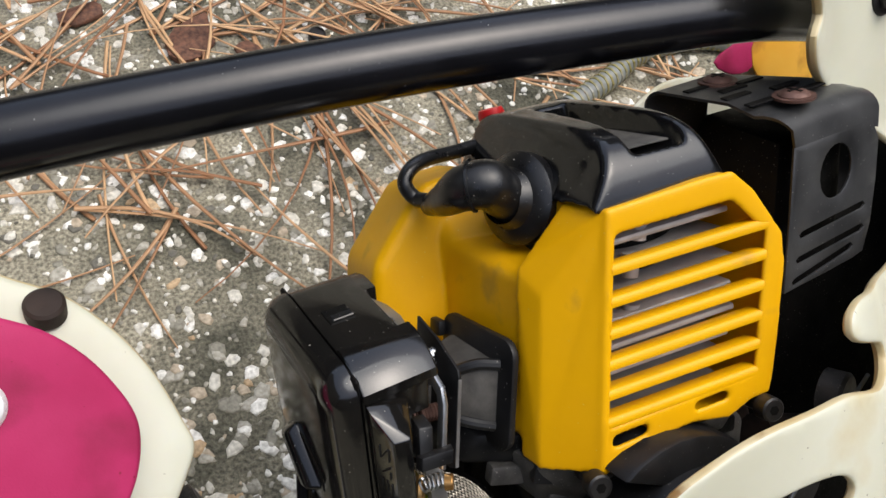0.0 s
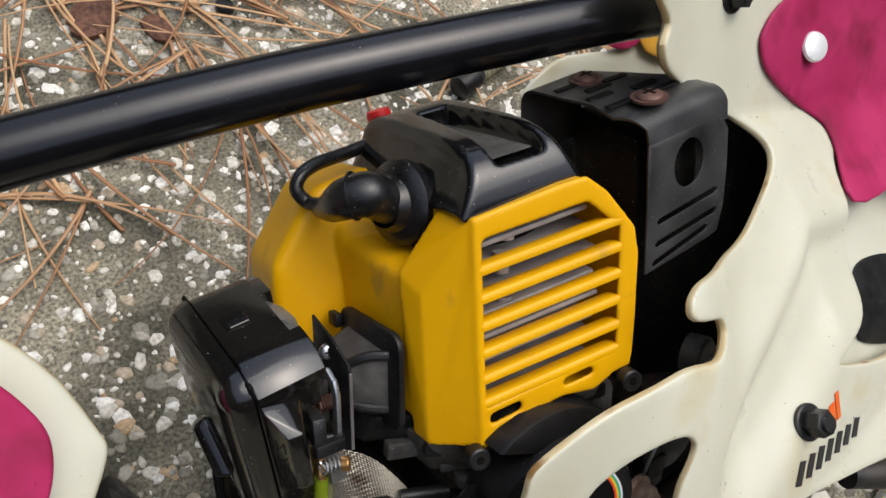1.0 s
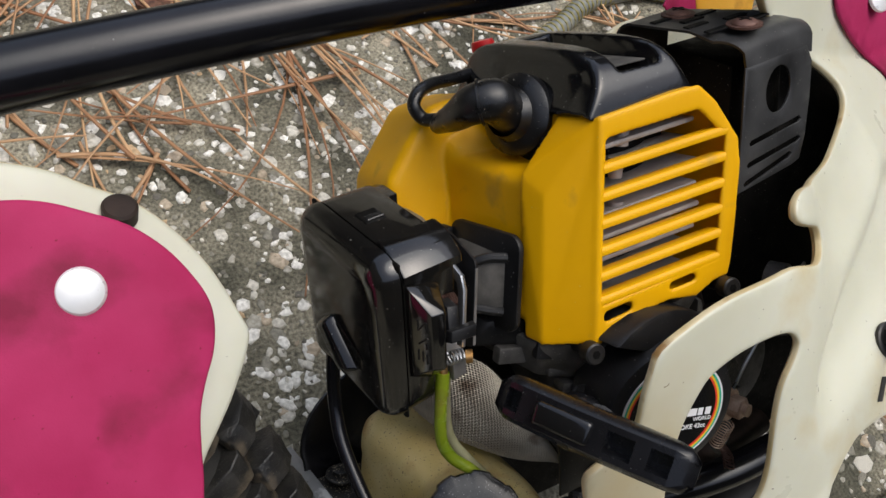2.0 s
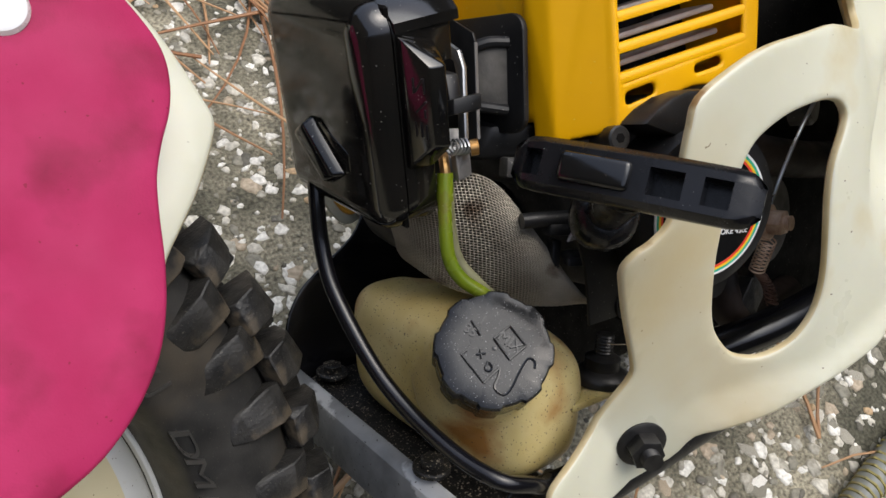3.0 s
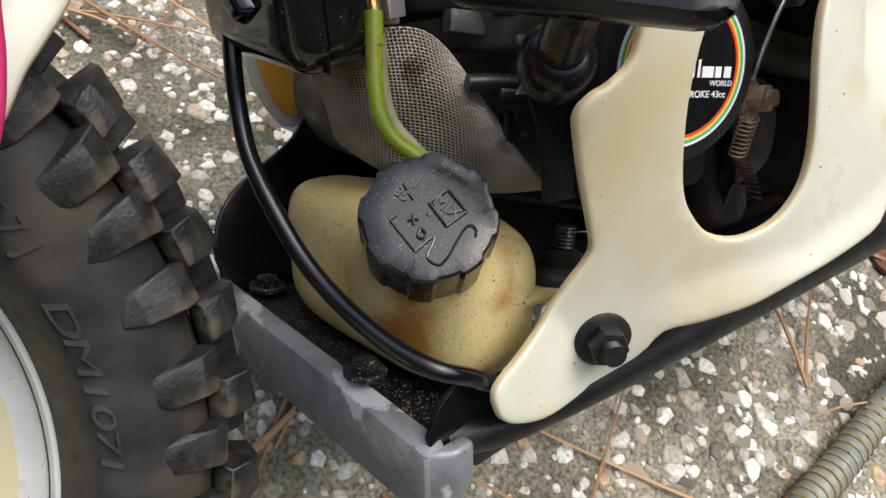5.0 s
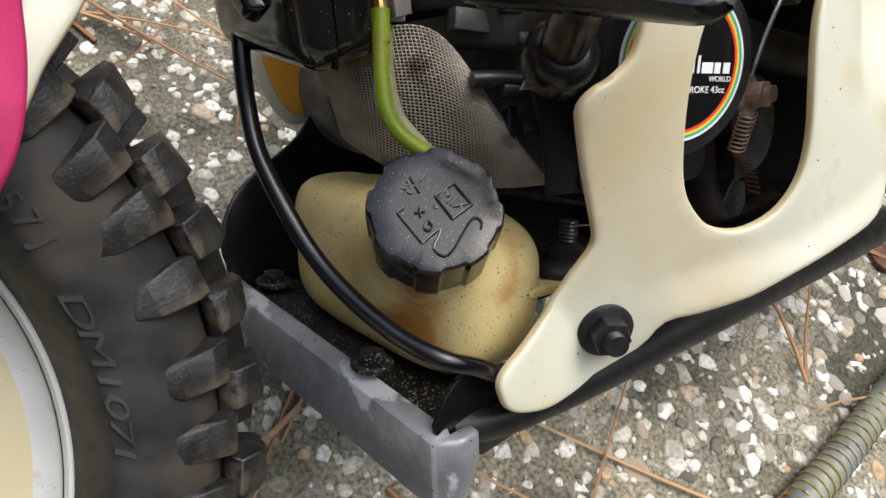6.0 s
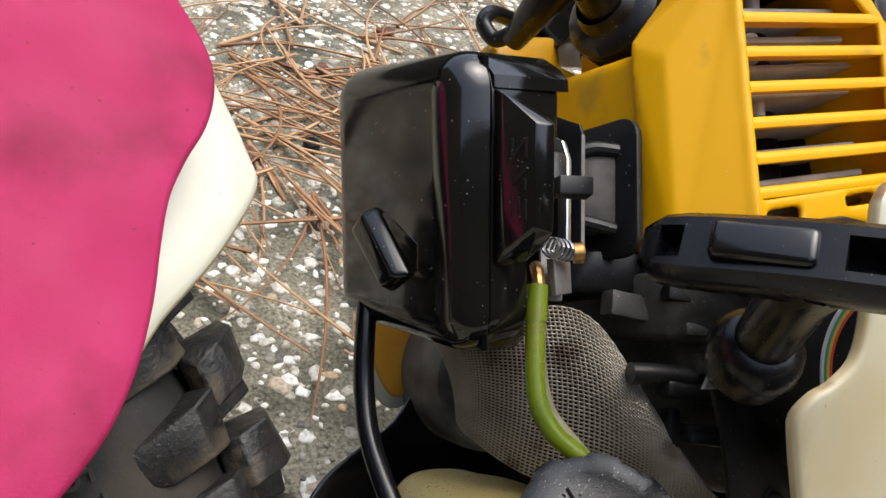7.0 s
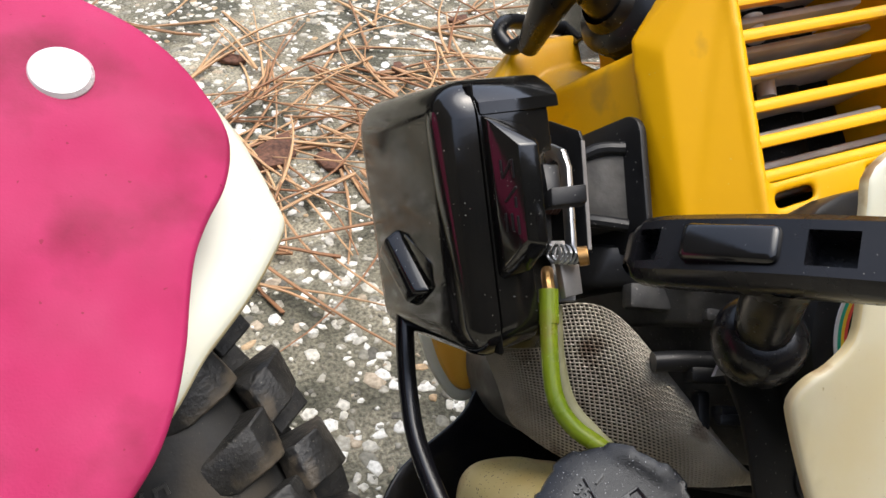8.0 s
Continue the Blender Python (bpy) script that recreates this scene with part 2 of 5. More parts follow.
def lathe(profile, m, n=40, wobble=None):
    """Turns a profile of (radius, height) round m's z axis."""
    bm = bmesh.new()
    rings = []
    for r, h in profile:
        if r <= 1e-6:
            rings.append([bm.verts.new((0, 0, h))])
        else:
            rings.append([bm.verts.new((r * math.cos(2 * math.pi * i / n), r * math.sin(2 * math.pi * i / n), h)) for i in range(n)])
    for a, b in zip(rings, rings[1:]):
        for i in range(n):
            j = (i + 1) % n
            quad = [a[i % len(a)], a[j % len(a)], b[j % len(b)], b[i % len(b)]]
            seen = []
            for v in quad:
                if v not in seen:
                    seen.append(v)
            if len(seen) > 2:
                bm.faces.new(seen)
    bm.transform(m)
    return bm


def spline(pts, steps=8):
    """A smooth line through the points."""
    p = [Vector(q) for q in pts]
    p = [p[0] * 2 - p[1]] + p + [p[-1] * 2 - p[-2]]
    out = []
    for a, b, c, d in zip(p, p[1:], p[2:], p[3:]):
        for i in range(steps):
            t = i / steps
            out.append(0.5 * ((2 * b) + (c - a) * t + (2 * a - 5 * b + 4 * c - d) * t * t + (3 * b - a - 3 * c + d) * t ** 3))
    out.append(p[-2])
    return out


def tube(pts, r, n=12, steps=8, flat=1.0):
    """A round bar along a smooth line; r is one radius or one for each point."""
    line = spline(pts, steps)
    rr = [r] * len(pts) if isinstance(r, (int, float)) else list(r)
    bm = bmesh.new()
    rings = []
    side = None
    for i, q in enumerate(line):
        t = (line[min(i + 1, len(line) - 1)] - line[max(i - 1, 0)]).normalized()
        if side is None:
            side = t.orthogonal().normalized()
        side = (side - t * side.dot(t)).normalized()
        up = t.cross(side)
        k = min(i / steps, len(rr) - 1.001)
        rad = rr[int(k)] * (1 - k % 1) + rr[min(int(k) + 1, len(rr) - 1)] * (k % 1)
        rings.append([bm.verts.new(q + rad * (math.cos(2 * math.pi * j / n) * side + flat * math.sin(2 * math.pi * j / n) * up)) for j in range(n)])
    for a, b in zip(rings, rings[1:]):
        for j in range(n):
            bm.faces.new((a[j], a[(j + 1) % n], b[(j + 1) % n], b[j]))
    bm.faces.new(rings[0][::-1])
    bm.faces.new(rings[-1])
    return bm


def smooth_loop(pts, steps=4):
    """A closed smooth outline through 2D points."""
    n = len(pts)
    out = []
    for i in range(n):
        a, b, c, d = (Vector((*pts[(i + k) % n], 0)) for k in (-1, 0, 1, 2))
        for s in range(steps):
            t = s / steps
            q = 0.5 * ((2 * b) + (c - a) * t + (2 * a - 5 * b + 4 * c - d) * t * t + (3 * b - a - 3 * c + d) * t ** 3)
            out.append((q.x, q.y))
    return out


def inside(p, poly):
    hit = False
    for (x0, y0), (x1, y1) in zip(poly, poly[1:] + poly[:1]):
        if (y0 > p[1]) != (y1 > p[1]) and p[0] < (x1 - x0) * (p[1] - y0) / (y1 - y0) + x0:
            hit = not hit
    return hit


def sheet(outline, holes, surf, thick, cell=9.0, lip=1.6, edge=0):
    """A moulded panel: an outline in x, z with holes, bent onto y = surf(x, z), with rounded edges and a thickness behind."""
    from mathutils.geometry import delaunay_2d_cdt
    loops = [outline] + holes
    verts, edges = [], []
    for lp in loops:
        k = len(verts)
        verts += [Vector(p) for p in lp]
        edges += [(k + i, k + (i + 1) % len(lp)) for i in range(len(lp))]
    nb = len(verts)
    xs = [p[0] for p in outline]
    zs = [p[1] for p in outline]
    edge_pts = np.array([tuple(v) for v in verts])
    x = min(xs) + cell / 2
    while x < max(xs):
        z = min(zs) + cell / 2
        while z < max(zs):
            p = (x, z)
            if inside(p, outline) and not any(inside(p, h) for h in holes) and np.min(np.hypot(edge_pts[:, 0] - x, edge_pts[:, 1] - z)) > cell * 0.45:
                verts.append(Vector(p))
            z += cell
        x += cell
    vs, es, fs, ov, oe, of = delaunay_2d_cdt(verts, edges, [], 0, 1e-4)
    keep = []
    for f in fs:
        c = sum((vs[i] for i in f), Vector((0, 0))) / len(f)
        if inside(c, outline) and not any(inside(c, h) for h in holes):
            keep.append(f)
    bm = bmesh.new()
    front = [bm.verts.new((v.x, surf(v.x, v.y), v.y)) for v in vs]
    for f in keep:
        try:
            bm.faces.new([front[i] for i in f])
        except ValueError:
            pass
    bmesh.ops.delete(bm, geom=[v for v in bm.verts if not v.link_faces], context="VERTS")
    bmesh.ops.recalc_face_normals(bm, faces=bm.faces)
    bm.normal_update()
    if sum(f.normal.y for f in bm.faces) > 0:
        bmesh.ops.reverse_faces(bm, faces=bm.faces)
    bm.normal_update()
    rim = [e for e in bm.edges if len(e.link_faces) == 1]
    nrm = {v: v.normal.copy() for v in bm.verts}
    out_dir = {}
    for e in rim:
        f = e.link_faces[0]
        mid = (e.verts[0].co + e.verts[1].co) / 2
        d = (mid - f.calc_center_median())
        t = (e.verts[1].co - e.verts[0].co).normalized()
        d = (d - t * d.dot(t)).normalized()
        for v in e.verts:
            out_dir[v] = out_dir.get(v, Vector((0, 0, 0))) + d
    back = {}
    for v in list(bm.verts):
        back[v] = bm.verts.new(v.co - nrm[v] * thick)
    for f in list(bm.faces):
        bm.faces.new([back[v] for v in reversed(f.verts)])
    rings = {}
    for v, d in out_dir.items():
        d = d.normalized()
        base = v.co.copy()
        n = nrm[v]
        rings[v] = [v, bm.verts.new(base + d * lip * 0.7 - n * lip * 0.35), bm.verts.new(base + d * lip - n * lip), bm.verts.new(base + d * lip - n * max(thick - lip, lip)), back[v]]
    for e in rim:
        a, b = e.verts
        for k in range(4):
            f = bm.faces.new((rings[a][k], rings[b][k], rings[b][k + 1], rings[a][k + 1]))
            f.material_index = edge if k else 0
    return bm


def screw(m, r, h, material, parent, name="screw", cross=True, washer=0.0):
    """A domed screw head along m's z axis, with a dark cross laid on for the shade in its cuts."""
    prof = [(0, h), (r * 0.55, h * 0.95), (r * 0.85, h * 0.7), (r, h * 0.3), (r, -1)]
    bm = lathe(prof, Matrix(), 20)
    if washer:
        bm = join(bm, lathe([(0, 0.6), (washer, 0.6), (washer, -0.8)], Matrix(), 24))
    bm.transform(m)
    ob = part(name, bm, material, parent)
    if cross:
        bm = join(rbox((r * 1.1, r * 0.22, 0.5), 0, m=Matrix.Translation((0, 0, h))), rbox((r * 0.22, r * 1.1, 0.5), 0, m=Matrix.Translation((0, 0, h))))
        bm.transform(m)
        part("slot", bm, DARK, ob)
    return ob


def hexbolt(m, r, h, material, parent, washer, shank=0.0, name="bolt"):
    """A hexagonal nut on a washer, with a threaded end standing out of it."""
    bm = lathe([(0, 2), (washer * 0.9, 2), (washer, 1.2), (washer, -1)], Matrix(), 28)
    hexa = prism([(r * math.cos(math.pi * i / 3), r * math.sin(math.pi * i / 3)) for i in range(6)], h, Matrix.Translation((0, 0, 1.5)), 0.8)
    bm = join(bm, hexa)
    if shank:
        prof = [(0, h + shank)]
        k = 0
        z = h + shank
        while z > h:
            prof.append((r * (0.52 if k % 2 else 0.58), z))
            z -= 0.6
            k += 1
        bm = join(bm, lathe(prof, Matrix(), 16))
    bm.transform(m)
    return part(name, bm, material, parent)


# ---- ground ----
ground_mat, nt, bsdf = clean("washed_aggregate")
tc = nt.nodes.new("ShaderNodeTexCoord")
vor = nt.nodes.new("ShaderNodeTexVoronoi")
vor.inputs["Scale"].default_value = 95
nt.links.new(tc.outputs["Object"], vor.inputs["Vector"])
nse = nt.nodes.new("ShaderNodeTexNoise")
nse.inputs["Scale"].default_value, nse.inputs["Detail"].default_value = 9, 10
nt.links.new(tc.outputs["Object"], nse.inputs["Vector"])
fine = nt.nodes.new("ShaderNodeTexNoise")
fine.inputs["Scale"].default_value, fine.inputs["Detail"].default_value = 330, 6
nt.links.new(tc.outputs["Object"], fine.inputs["Vector"])
cr = nt.nodes.new("ShaderNodeValToRGB")
cr.color_ramp.elements[0].position, cr.color_ramp.elements[0].color = 0.40, (0.085, 0.082, 0.058, 1)
cr.color_ramp.elements[1].position, cr.color_ramp.elements[1].color = 0.64, (0.36, 0.33, 0.25, 1)
nt.links.new(nse.outputs[0], cr.inputs[0])
cr2 = nt.nodes.new("ShaderNodeValToRGB")
cr2.color_ramp.elements[0].position, cr2.color_ramp.elements[0].color = 0.33, (0.42, 0.41, 0.385, 1)
cr2.color_ramp.elements[1].position, cr2.color_ramp.elements[1].color = 0.67, (1.5, 1.49, 1.45, 1)
nt.links.new(fine.outputs[0], cr2.inputs[0])
mx = nt.nodes.new("ShaderNodeMix")
mx.data_type, mx.blend_type = "RGBA", "MULTIPLY"
mx.inputs["Factor"].default_value = 1
nt.links.new(cr.outputs[0], mx.inputs[6])
nt.links.new(cr2.outputs[0], mx.inputs[7])
nt.links.new(mx.outputs[2], bsdf.inputs["Base Color"])
bsdf.inputs["Roughness"].default_value = 0.85
bp = nt.nodes.new("ShaderNodeBump")
bp.inputs["Strength"].default_value, bp.inputs["Distance"].default_value = 0.8, 0.003
nt.links.new(fine.outputs[0], bp.inputs["Height"])
nt.links.new(bp.outputs[0], bsdf.inputs["Normal"])

bm = bmesh.new()
bmesh.ops.create_grid(bm, x_segments=40, y_segments=40, size=60)
ground = part("ground", bm, ground_mat, None, "washed aggregate concrete with pale pebbles and pine litter", scale=1)
tagged(ground, category="ground", kind="structure")

# stones of the aggregate, shading by piece
stone_mat, nt, bsdf = clean("aggregate_stones")
geo = nt.nodes.new("ShaderNodeNewGeometry")
cr = nt.nodes.new("ShaderNodeValToRGB")
cr.color_ramp.interpolation = "CONSTANT"
stops = [(0.0, (0.13, 0.12, 0.095)), (0.05, (0.25, 0.235, 0.185)), (0.24, (0.41, 0.385, 0.32)), (0.42, (0.47, 0.385, 0.28)), (0.49, (0.64, 0.61, 0.53)), (0.70, (0.84, 0.82, 0.76)), (0.975, (0.50, 0.35, 0.20))]
cr.color_ramp.elements[0].color = (*stops[0][1], 1)
cr.color_ramp.elements.remove(cr.color_ramp.elements[1])
for pos, c in stops[1:]:
    cr.color_ramp.elements.new(pos).color = (*c, 1)
nt.links.new(geo.outputs["Random Per Island"], cr.inputs[0])
tc = nt.nodes.new("ShaderNodeTexCoord")
fine = nt.nodes.new("ShaderNodeTexNoise")
fine.inputs["Scale"].default_value, fine.inputs["Detail"].default_value = 300, 6
nt.links.new(tc.outputs["Object"], fine.inputs["Vector"])
cr2 = nt.nodes.new("ShaderNodeValToRGB")
cr2.color_ramp.elements[0].position, cr2.color_ramp.elements[0].color = 0.3, (0.62, 0.61, 0.58, 1)
cr2.color_ramp.elements[1].position, cr2.color_ramp.elements[1].color = 0.65, (1.15, 1.15, 1.15, 1)
nt.links.new(fine.outputs[0], cr2.inputs[0])
mx = nt.nodes.new("ShaderNodeMix")
mx.data_type, mx.blend_type = "RGBA", "MULTIPLY"
mx.inputs["Factor"].default_value = 1
nt.links.new(cr.outputs[0], mx.inputs[6])
nt.links.new(cr2.outputs[0], mx.inputs[7])
nt.links.new(mx.outputs[2], bsdf.inputs["Base Color"])
bsdf.inputs["Roughness"].default_value = 0.6
bp = nt.nodes.new("ShaderNodeBump")
bp.inputs["Strength"].default_value, bp.inputs["Distance"].default_value = 0.4, 0.001
nt.links.new(fine.outputs[0], bp.inputs["Height"])
nt.links.new(bp.outputs[0], bsdf.inputs["Normal"])


def pebbles(rng, n, box, sizes, name, label):
    """Flat broken stones, half sunk in the ground, all in one mesh."""
    verts, faces = [], []
    for _ in range(n):
        x, y = S * rng.uniform(box[0], box[1]), S * rng.uniform(box[2], box[3])
        s = sizes[0] + (sizes[1] - sizes[0]) * rng.random() ** 2.6
        k = rng.integers(6, 9)
        a0, asp, top = rng.uniform(0, 6.28), rng.uniform(0.55, 1.0), rng.uniform(0.0003, 0.0015)
        b = len(verts)
        rads = rng.uniform(0.55, 1.15, k)
        for ring, (q, z) in enumerate(((1.0, -0.001), (0.93, top * 0.6), (0.6, top))):
            for i in range(k):
                an = 2 * math.pi * i / k
                u, v = s * q * rads[i] * math.cos(an), s * q * asp * rads[i] * math.sin(an)
                verts.append((x + u * math.cos(a0) - v * math.sin(a0), y + u * math.sin(a0) + v * math.cos(a0), z))
        for ring in range(2):
            for i in range(k):
                j = (i + 1) % k
                faces.append((b + ring * k + i, b + ring * k + j, b + ring * k + k + j, b + ring * k + k + i))
        faces.append(tuple(b + 2 * k + i for i in range(k)))
    me = bpy.data.meshes.new(name)
    me.from_pydata(verts, [], faces)
    me.materials.append(stone_mat)
    for p in me.polygons:
        p.use_smooth = True
    ob = new(name, me)
    tagged(ob, label, "gravel", kind="stuff")
    return ob


rng = np.random.default_rng(4)
pebbles(rng, 24000, (-0.6, 1.0, -0.5, 1.5), (0.0022, 0.0098), "aggregate_pebbles", "pale and tan pebbles set in grey concrete")
pebbles(rng, 5000, (-1.6, 1.8, 1.5, 3.2), (0.004, 0.012), "aggregate_pebbles_far", "pale and tan pebbles set in grey concrete")

# pine needles
needle_mat, nt, bsdf = clean("dry_pine_needle")
geo = nt.nodes.new("ShaderNodeNewGeometry")
cr = nt.nodes.new("ShaderNodeValToRGB")
cr.color_ramp.elements[0].color, cr.color_ramp.elements[1].color = (0.28, 0.125, 0.055, 1), (0.64, 0.40, 0.21, 1)
nt.links.new(geo.outputs["Random Per Island"], cr.inputs[0])
nt.links.new(cr.outputs[0], bsdf.inputs["Base Color"])
bsdf.inputs["Roughness"].default_value = 0.5


def needles(rng, spots, name, label):
    """Fallen pine needles in twos and threes from one sheath, bent and lying over one another."""
    verts, faces = [], []
    for x, y, n in spots:
        x, y = x * S, y * S
        a = rng.uniform(0, math.pi * 2)
        z0 = rng.uniform(0.002, 0.012)
        for _ in range(n):
            an = a + rng.normal(0, 0.16)
            L, bend, r = rng.uniform(0.12, 0.27), rng.normal(0, 0.5), rng.uniform(0.0015, 0.0027)
            px, py, pz, b = x, y, z0, len(verts)
            segs = 7
            for s in range(segs + 1):
                c, sn = math.cos(an), math.sin(an)
                rr = r * (1 - 0.6 * s / segs)
                for k in range(3):
                    t = 2 * math.pi * k / 3 + 0.5
                    verts.append((px - sn * rr * math.cos(t), py + c * rr * math.cos(t), max(pz, 0.0022) + rr * math.sin(t)))
                px, py = px + c * L / segs, py + sn * L / segs
                pz = z0 + 0.006 * math.sin(3.1 * s / segs) * (z0 / 0.012)
                an += bend / segs
            for s in range(segs):
                for k in range(3):
                    faces.append((b + s * 3 + k, b + s * 3 + (k + 1) % 3, b + s * 3 + 3 + (k + 1) % 3, b + s * 3 + 3 + k))
    me = bpy.data.meshes.new(name)
    me.from_pydata(verts, [], faces)
    me.materials.append(needle_mat)
    for p in me.polygons:
        p.use_smooth = True
    ob = new(name, me)
    tagged(ob, label, "pine needles", kind="stuff")
    return ob


spots = []
for _ in range(120):
    spots.append((rng.normal(0.10, 0.36), rng.normal(0.74, 0.24), int(rng.integers(1, 3))))
for cx, cy in ((-0.04, 0.70), (0.14, 0.82), (0.22, 0.66), (0.02, 0.92), (0.32, 0.80), (0.06, 0.56)):
    for _ in range(4):
        spots.append((rng.normal(cx, 0.06), rng.normal(cy, 0.06), int(rng.integers(2, 4))))
for _ in range(10):
    spots.append((rng.uniform(-0.3, 0.2), rng.uniform(0.40, 0.68), int(rng.integers(1, 3))))
for _ in range(46):
    spots.append((rng.uniform(-0.6, 0.9), rng.uniform(-0.35, 0.5), int(rng.integers(1, 3))))
needles(rng, spots, "pine_needles", "dry brown pine needles scattered over the concrete")


# ---- the mini dirt bike, lying over on its far side ----
BIKE = Matrix(((0.9566, -0.2138, 0.1981, 0), (0, 0.6797, 0.7335, 0), (-0.2915, -0.7017, 0.6501, 0.2953 * S), (0, 0, 0, 1)))
bike = new("mini_dirt_bike")
bike.matrix_world = BIKE
bike.empty_display_size = 0.05
tagged(bike, "pink and cream mini dirt bike with yellow engine, lying over", "motorcycle")

# -- top tube --
seat["now"] = TURNED
part("top_tube", tube([(-420, 115, 214), (-300, 98, 240), (-150, 77, 269), (0, 56, 293.5), (150, 35, 312), (205, 30.5, 317.3), (250, 41, 318.6), (330, 61, 319)], 16.2, 28), PAINT, bike, "gloss black painted steel frame tube")

# -- engine shroud --
def grille_y(x, z=0):
    """The grille's plane, nearer at its right end."""
    return -19 - 0.167 * (x - 76)


FACE = [(73, 97), (76, 97), (83, 102), (89, 105), (107, 113), (125, 117), (145, 116), (158, 124), (168, 126), (169, 134), (170, 155), (171, 193), (168, 209), (159, 220), (150, 231), (138, 240),
        (124, 238), (92, 231), (73, 227)]
OPEN = [(77, 120.5), (159, 137.5), (160, 211), (154, 215.5), (139, 228), (77, 216.5)]
main = bmesh.new()
rows = [[main.verts.new((px, py if py else grille_y(px) + 1.5, pz)) for px, pz in FACE] for py in (0, 75)]
for k in range(len(FACE)):
    n = (k + 1) % len(FACE)
    main.faces.new((rows[0][k], rows[0][n], rows[1][n], rows[1][k]))
bmesh.ops.recalc_face_normals(main, faces=main.faces)
bmesh.ops.solidify(main, geom=main.faces[:], thickness=2.5)
corner = hull([(75, -20, 98), (53.5, 5.5, 94), (53.5, 4.5, 185), (74.5, -19.5, 204), (72, 14, 227), (74, -18, 228), (48, 19, 195), (52, 20, 95), (76, 18, 100), (76, 14, 226), (75.5, -19.5, 228)], 5, 4)
low = hull([(52, 12, 104), (46, 92, 108), (52, 14, 192), (46, 92, 199), (75, 12, 104), (75, 92, 108), (75, 14, 198), (75, 92, 204)], 6, 4)
lobe = hull([(47, 86, 112), (2, 96, 112), (6, 96, 185), (36, 94, 230), (76, 90, 238), (76, 150, 116), (4, 150, 116), (8, 150, 183), (38, 150, 226), (76, 150, 234), (76, 86, 112)], 6, 3)
valley = hull([(50, 70, 170), (76, 60, 176), (76, 100, 226), (42, 100, 214), (76, 112, 176), (42, 112, 176), (50, 80, 196), (76, 72, 206)], 4, 3)
surround = sheet(FACE, [OPEN, [(79, 109.5), (79, 117), (99, 121), (99, 114)], [(124, 121.5), (124, 127), (144, 131), (144, 125)]], grille_y, 3.4, 9, 1.2)
shroud = part("engine_shroud", join(main, corner, low, lobe, valley, surround), YELLOW, bike, "bright yellow moulded plastic engine cover, dusty in the corners")
blend = shroud.modifiers.new("blend", "REMESH")
blend.mode, blend.voxel_size, blend.use_smooth_shade = "VOXEL", 0.0009, True
even = shroud.modifiers.new("even", "SMOOTH")
even.factor, even.iterations = 0.6, 12


# the louvres in the grille's opening
def xz(y):
    """x and z in the plane at y, thickening towards the near side."""
    return fr((0, y, 0), (0, -1, 0))



for z in (199.5, 184, 168.5, 153, 138, 123.5):
    sec = [(0.2, -2.6), (3, -2.6), (10, -1.0), (10.4, 1.2), (6, 2.2), (1.6, 2.6), (0.4, 2.0), (-0.3, -0.6)]
    bm = bmesh.new()
    ends = []
    for px in (76.2, 90, 105, 120, 135, 150, 160):
        ends.append([bm.verts.new((px, grille_y(px) + d, z + u + 0.18 * (px - 76))) for d, u in sec])
    for p, q in zip(ends, ends[1:]):
        for k in range(8):
            bm.faces.new((p[k], p[(k + 1) % 8], q[(k + 1) % 8], q[k]))
    bm.faces.new(ends[0])
    bm.faces.new(ends[-1])
    part("slat", bm, YELLOW, shroud, "", 50)

# cylinder fins behind the grille; a black block puts in the gaps' shade
cyl = part("cylinder", join(lathe([(0, 225), (30, 225), (30, 100), (0, 100)], Matrix.Translation((122, 35, 0)), 32), rbox((98, 90, 10), 2, m=Matrix.Translation((126, 36, 96))), rbox((86, 56, 122), 3, 2, fr((121, 42, 168), (-0.18, 0, 1), (1, -0.167, 0)))), DARK, bike, "cast engine cylinder, its near-black block added for shade between fins")
for i in range(9):
    z = 106 + 13.0 * i
    w = 85 - 3 * (i % 2) - (8 if i > 7 else 0)
    part("fin", rbox((w, 80, 3.4), 1.4, 2, Matrix.Translation((79 + w / 2, 27, z + 4)) @ Matrix.Rotation(-0.167, 4, "Z") @ Matrix.Rotation(-0.185, 4, "Y")), FIN, cyl)
for x, z in ((100, 196), (101, 170), (104, 214)):
    part("boss", lathe([(0, 0), (4, 0), (4.5, 12), (0, 12)], Matrix.Translation((x, -4, z - 6)), 14), FIN, cyl)

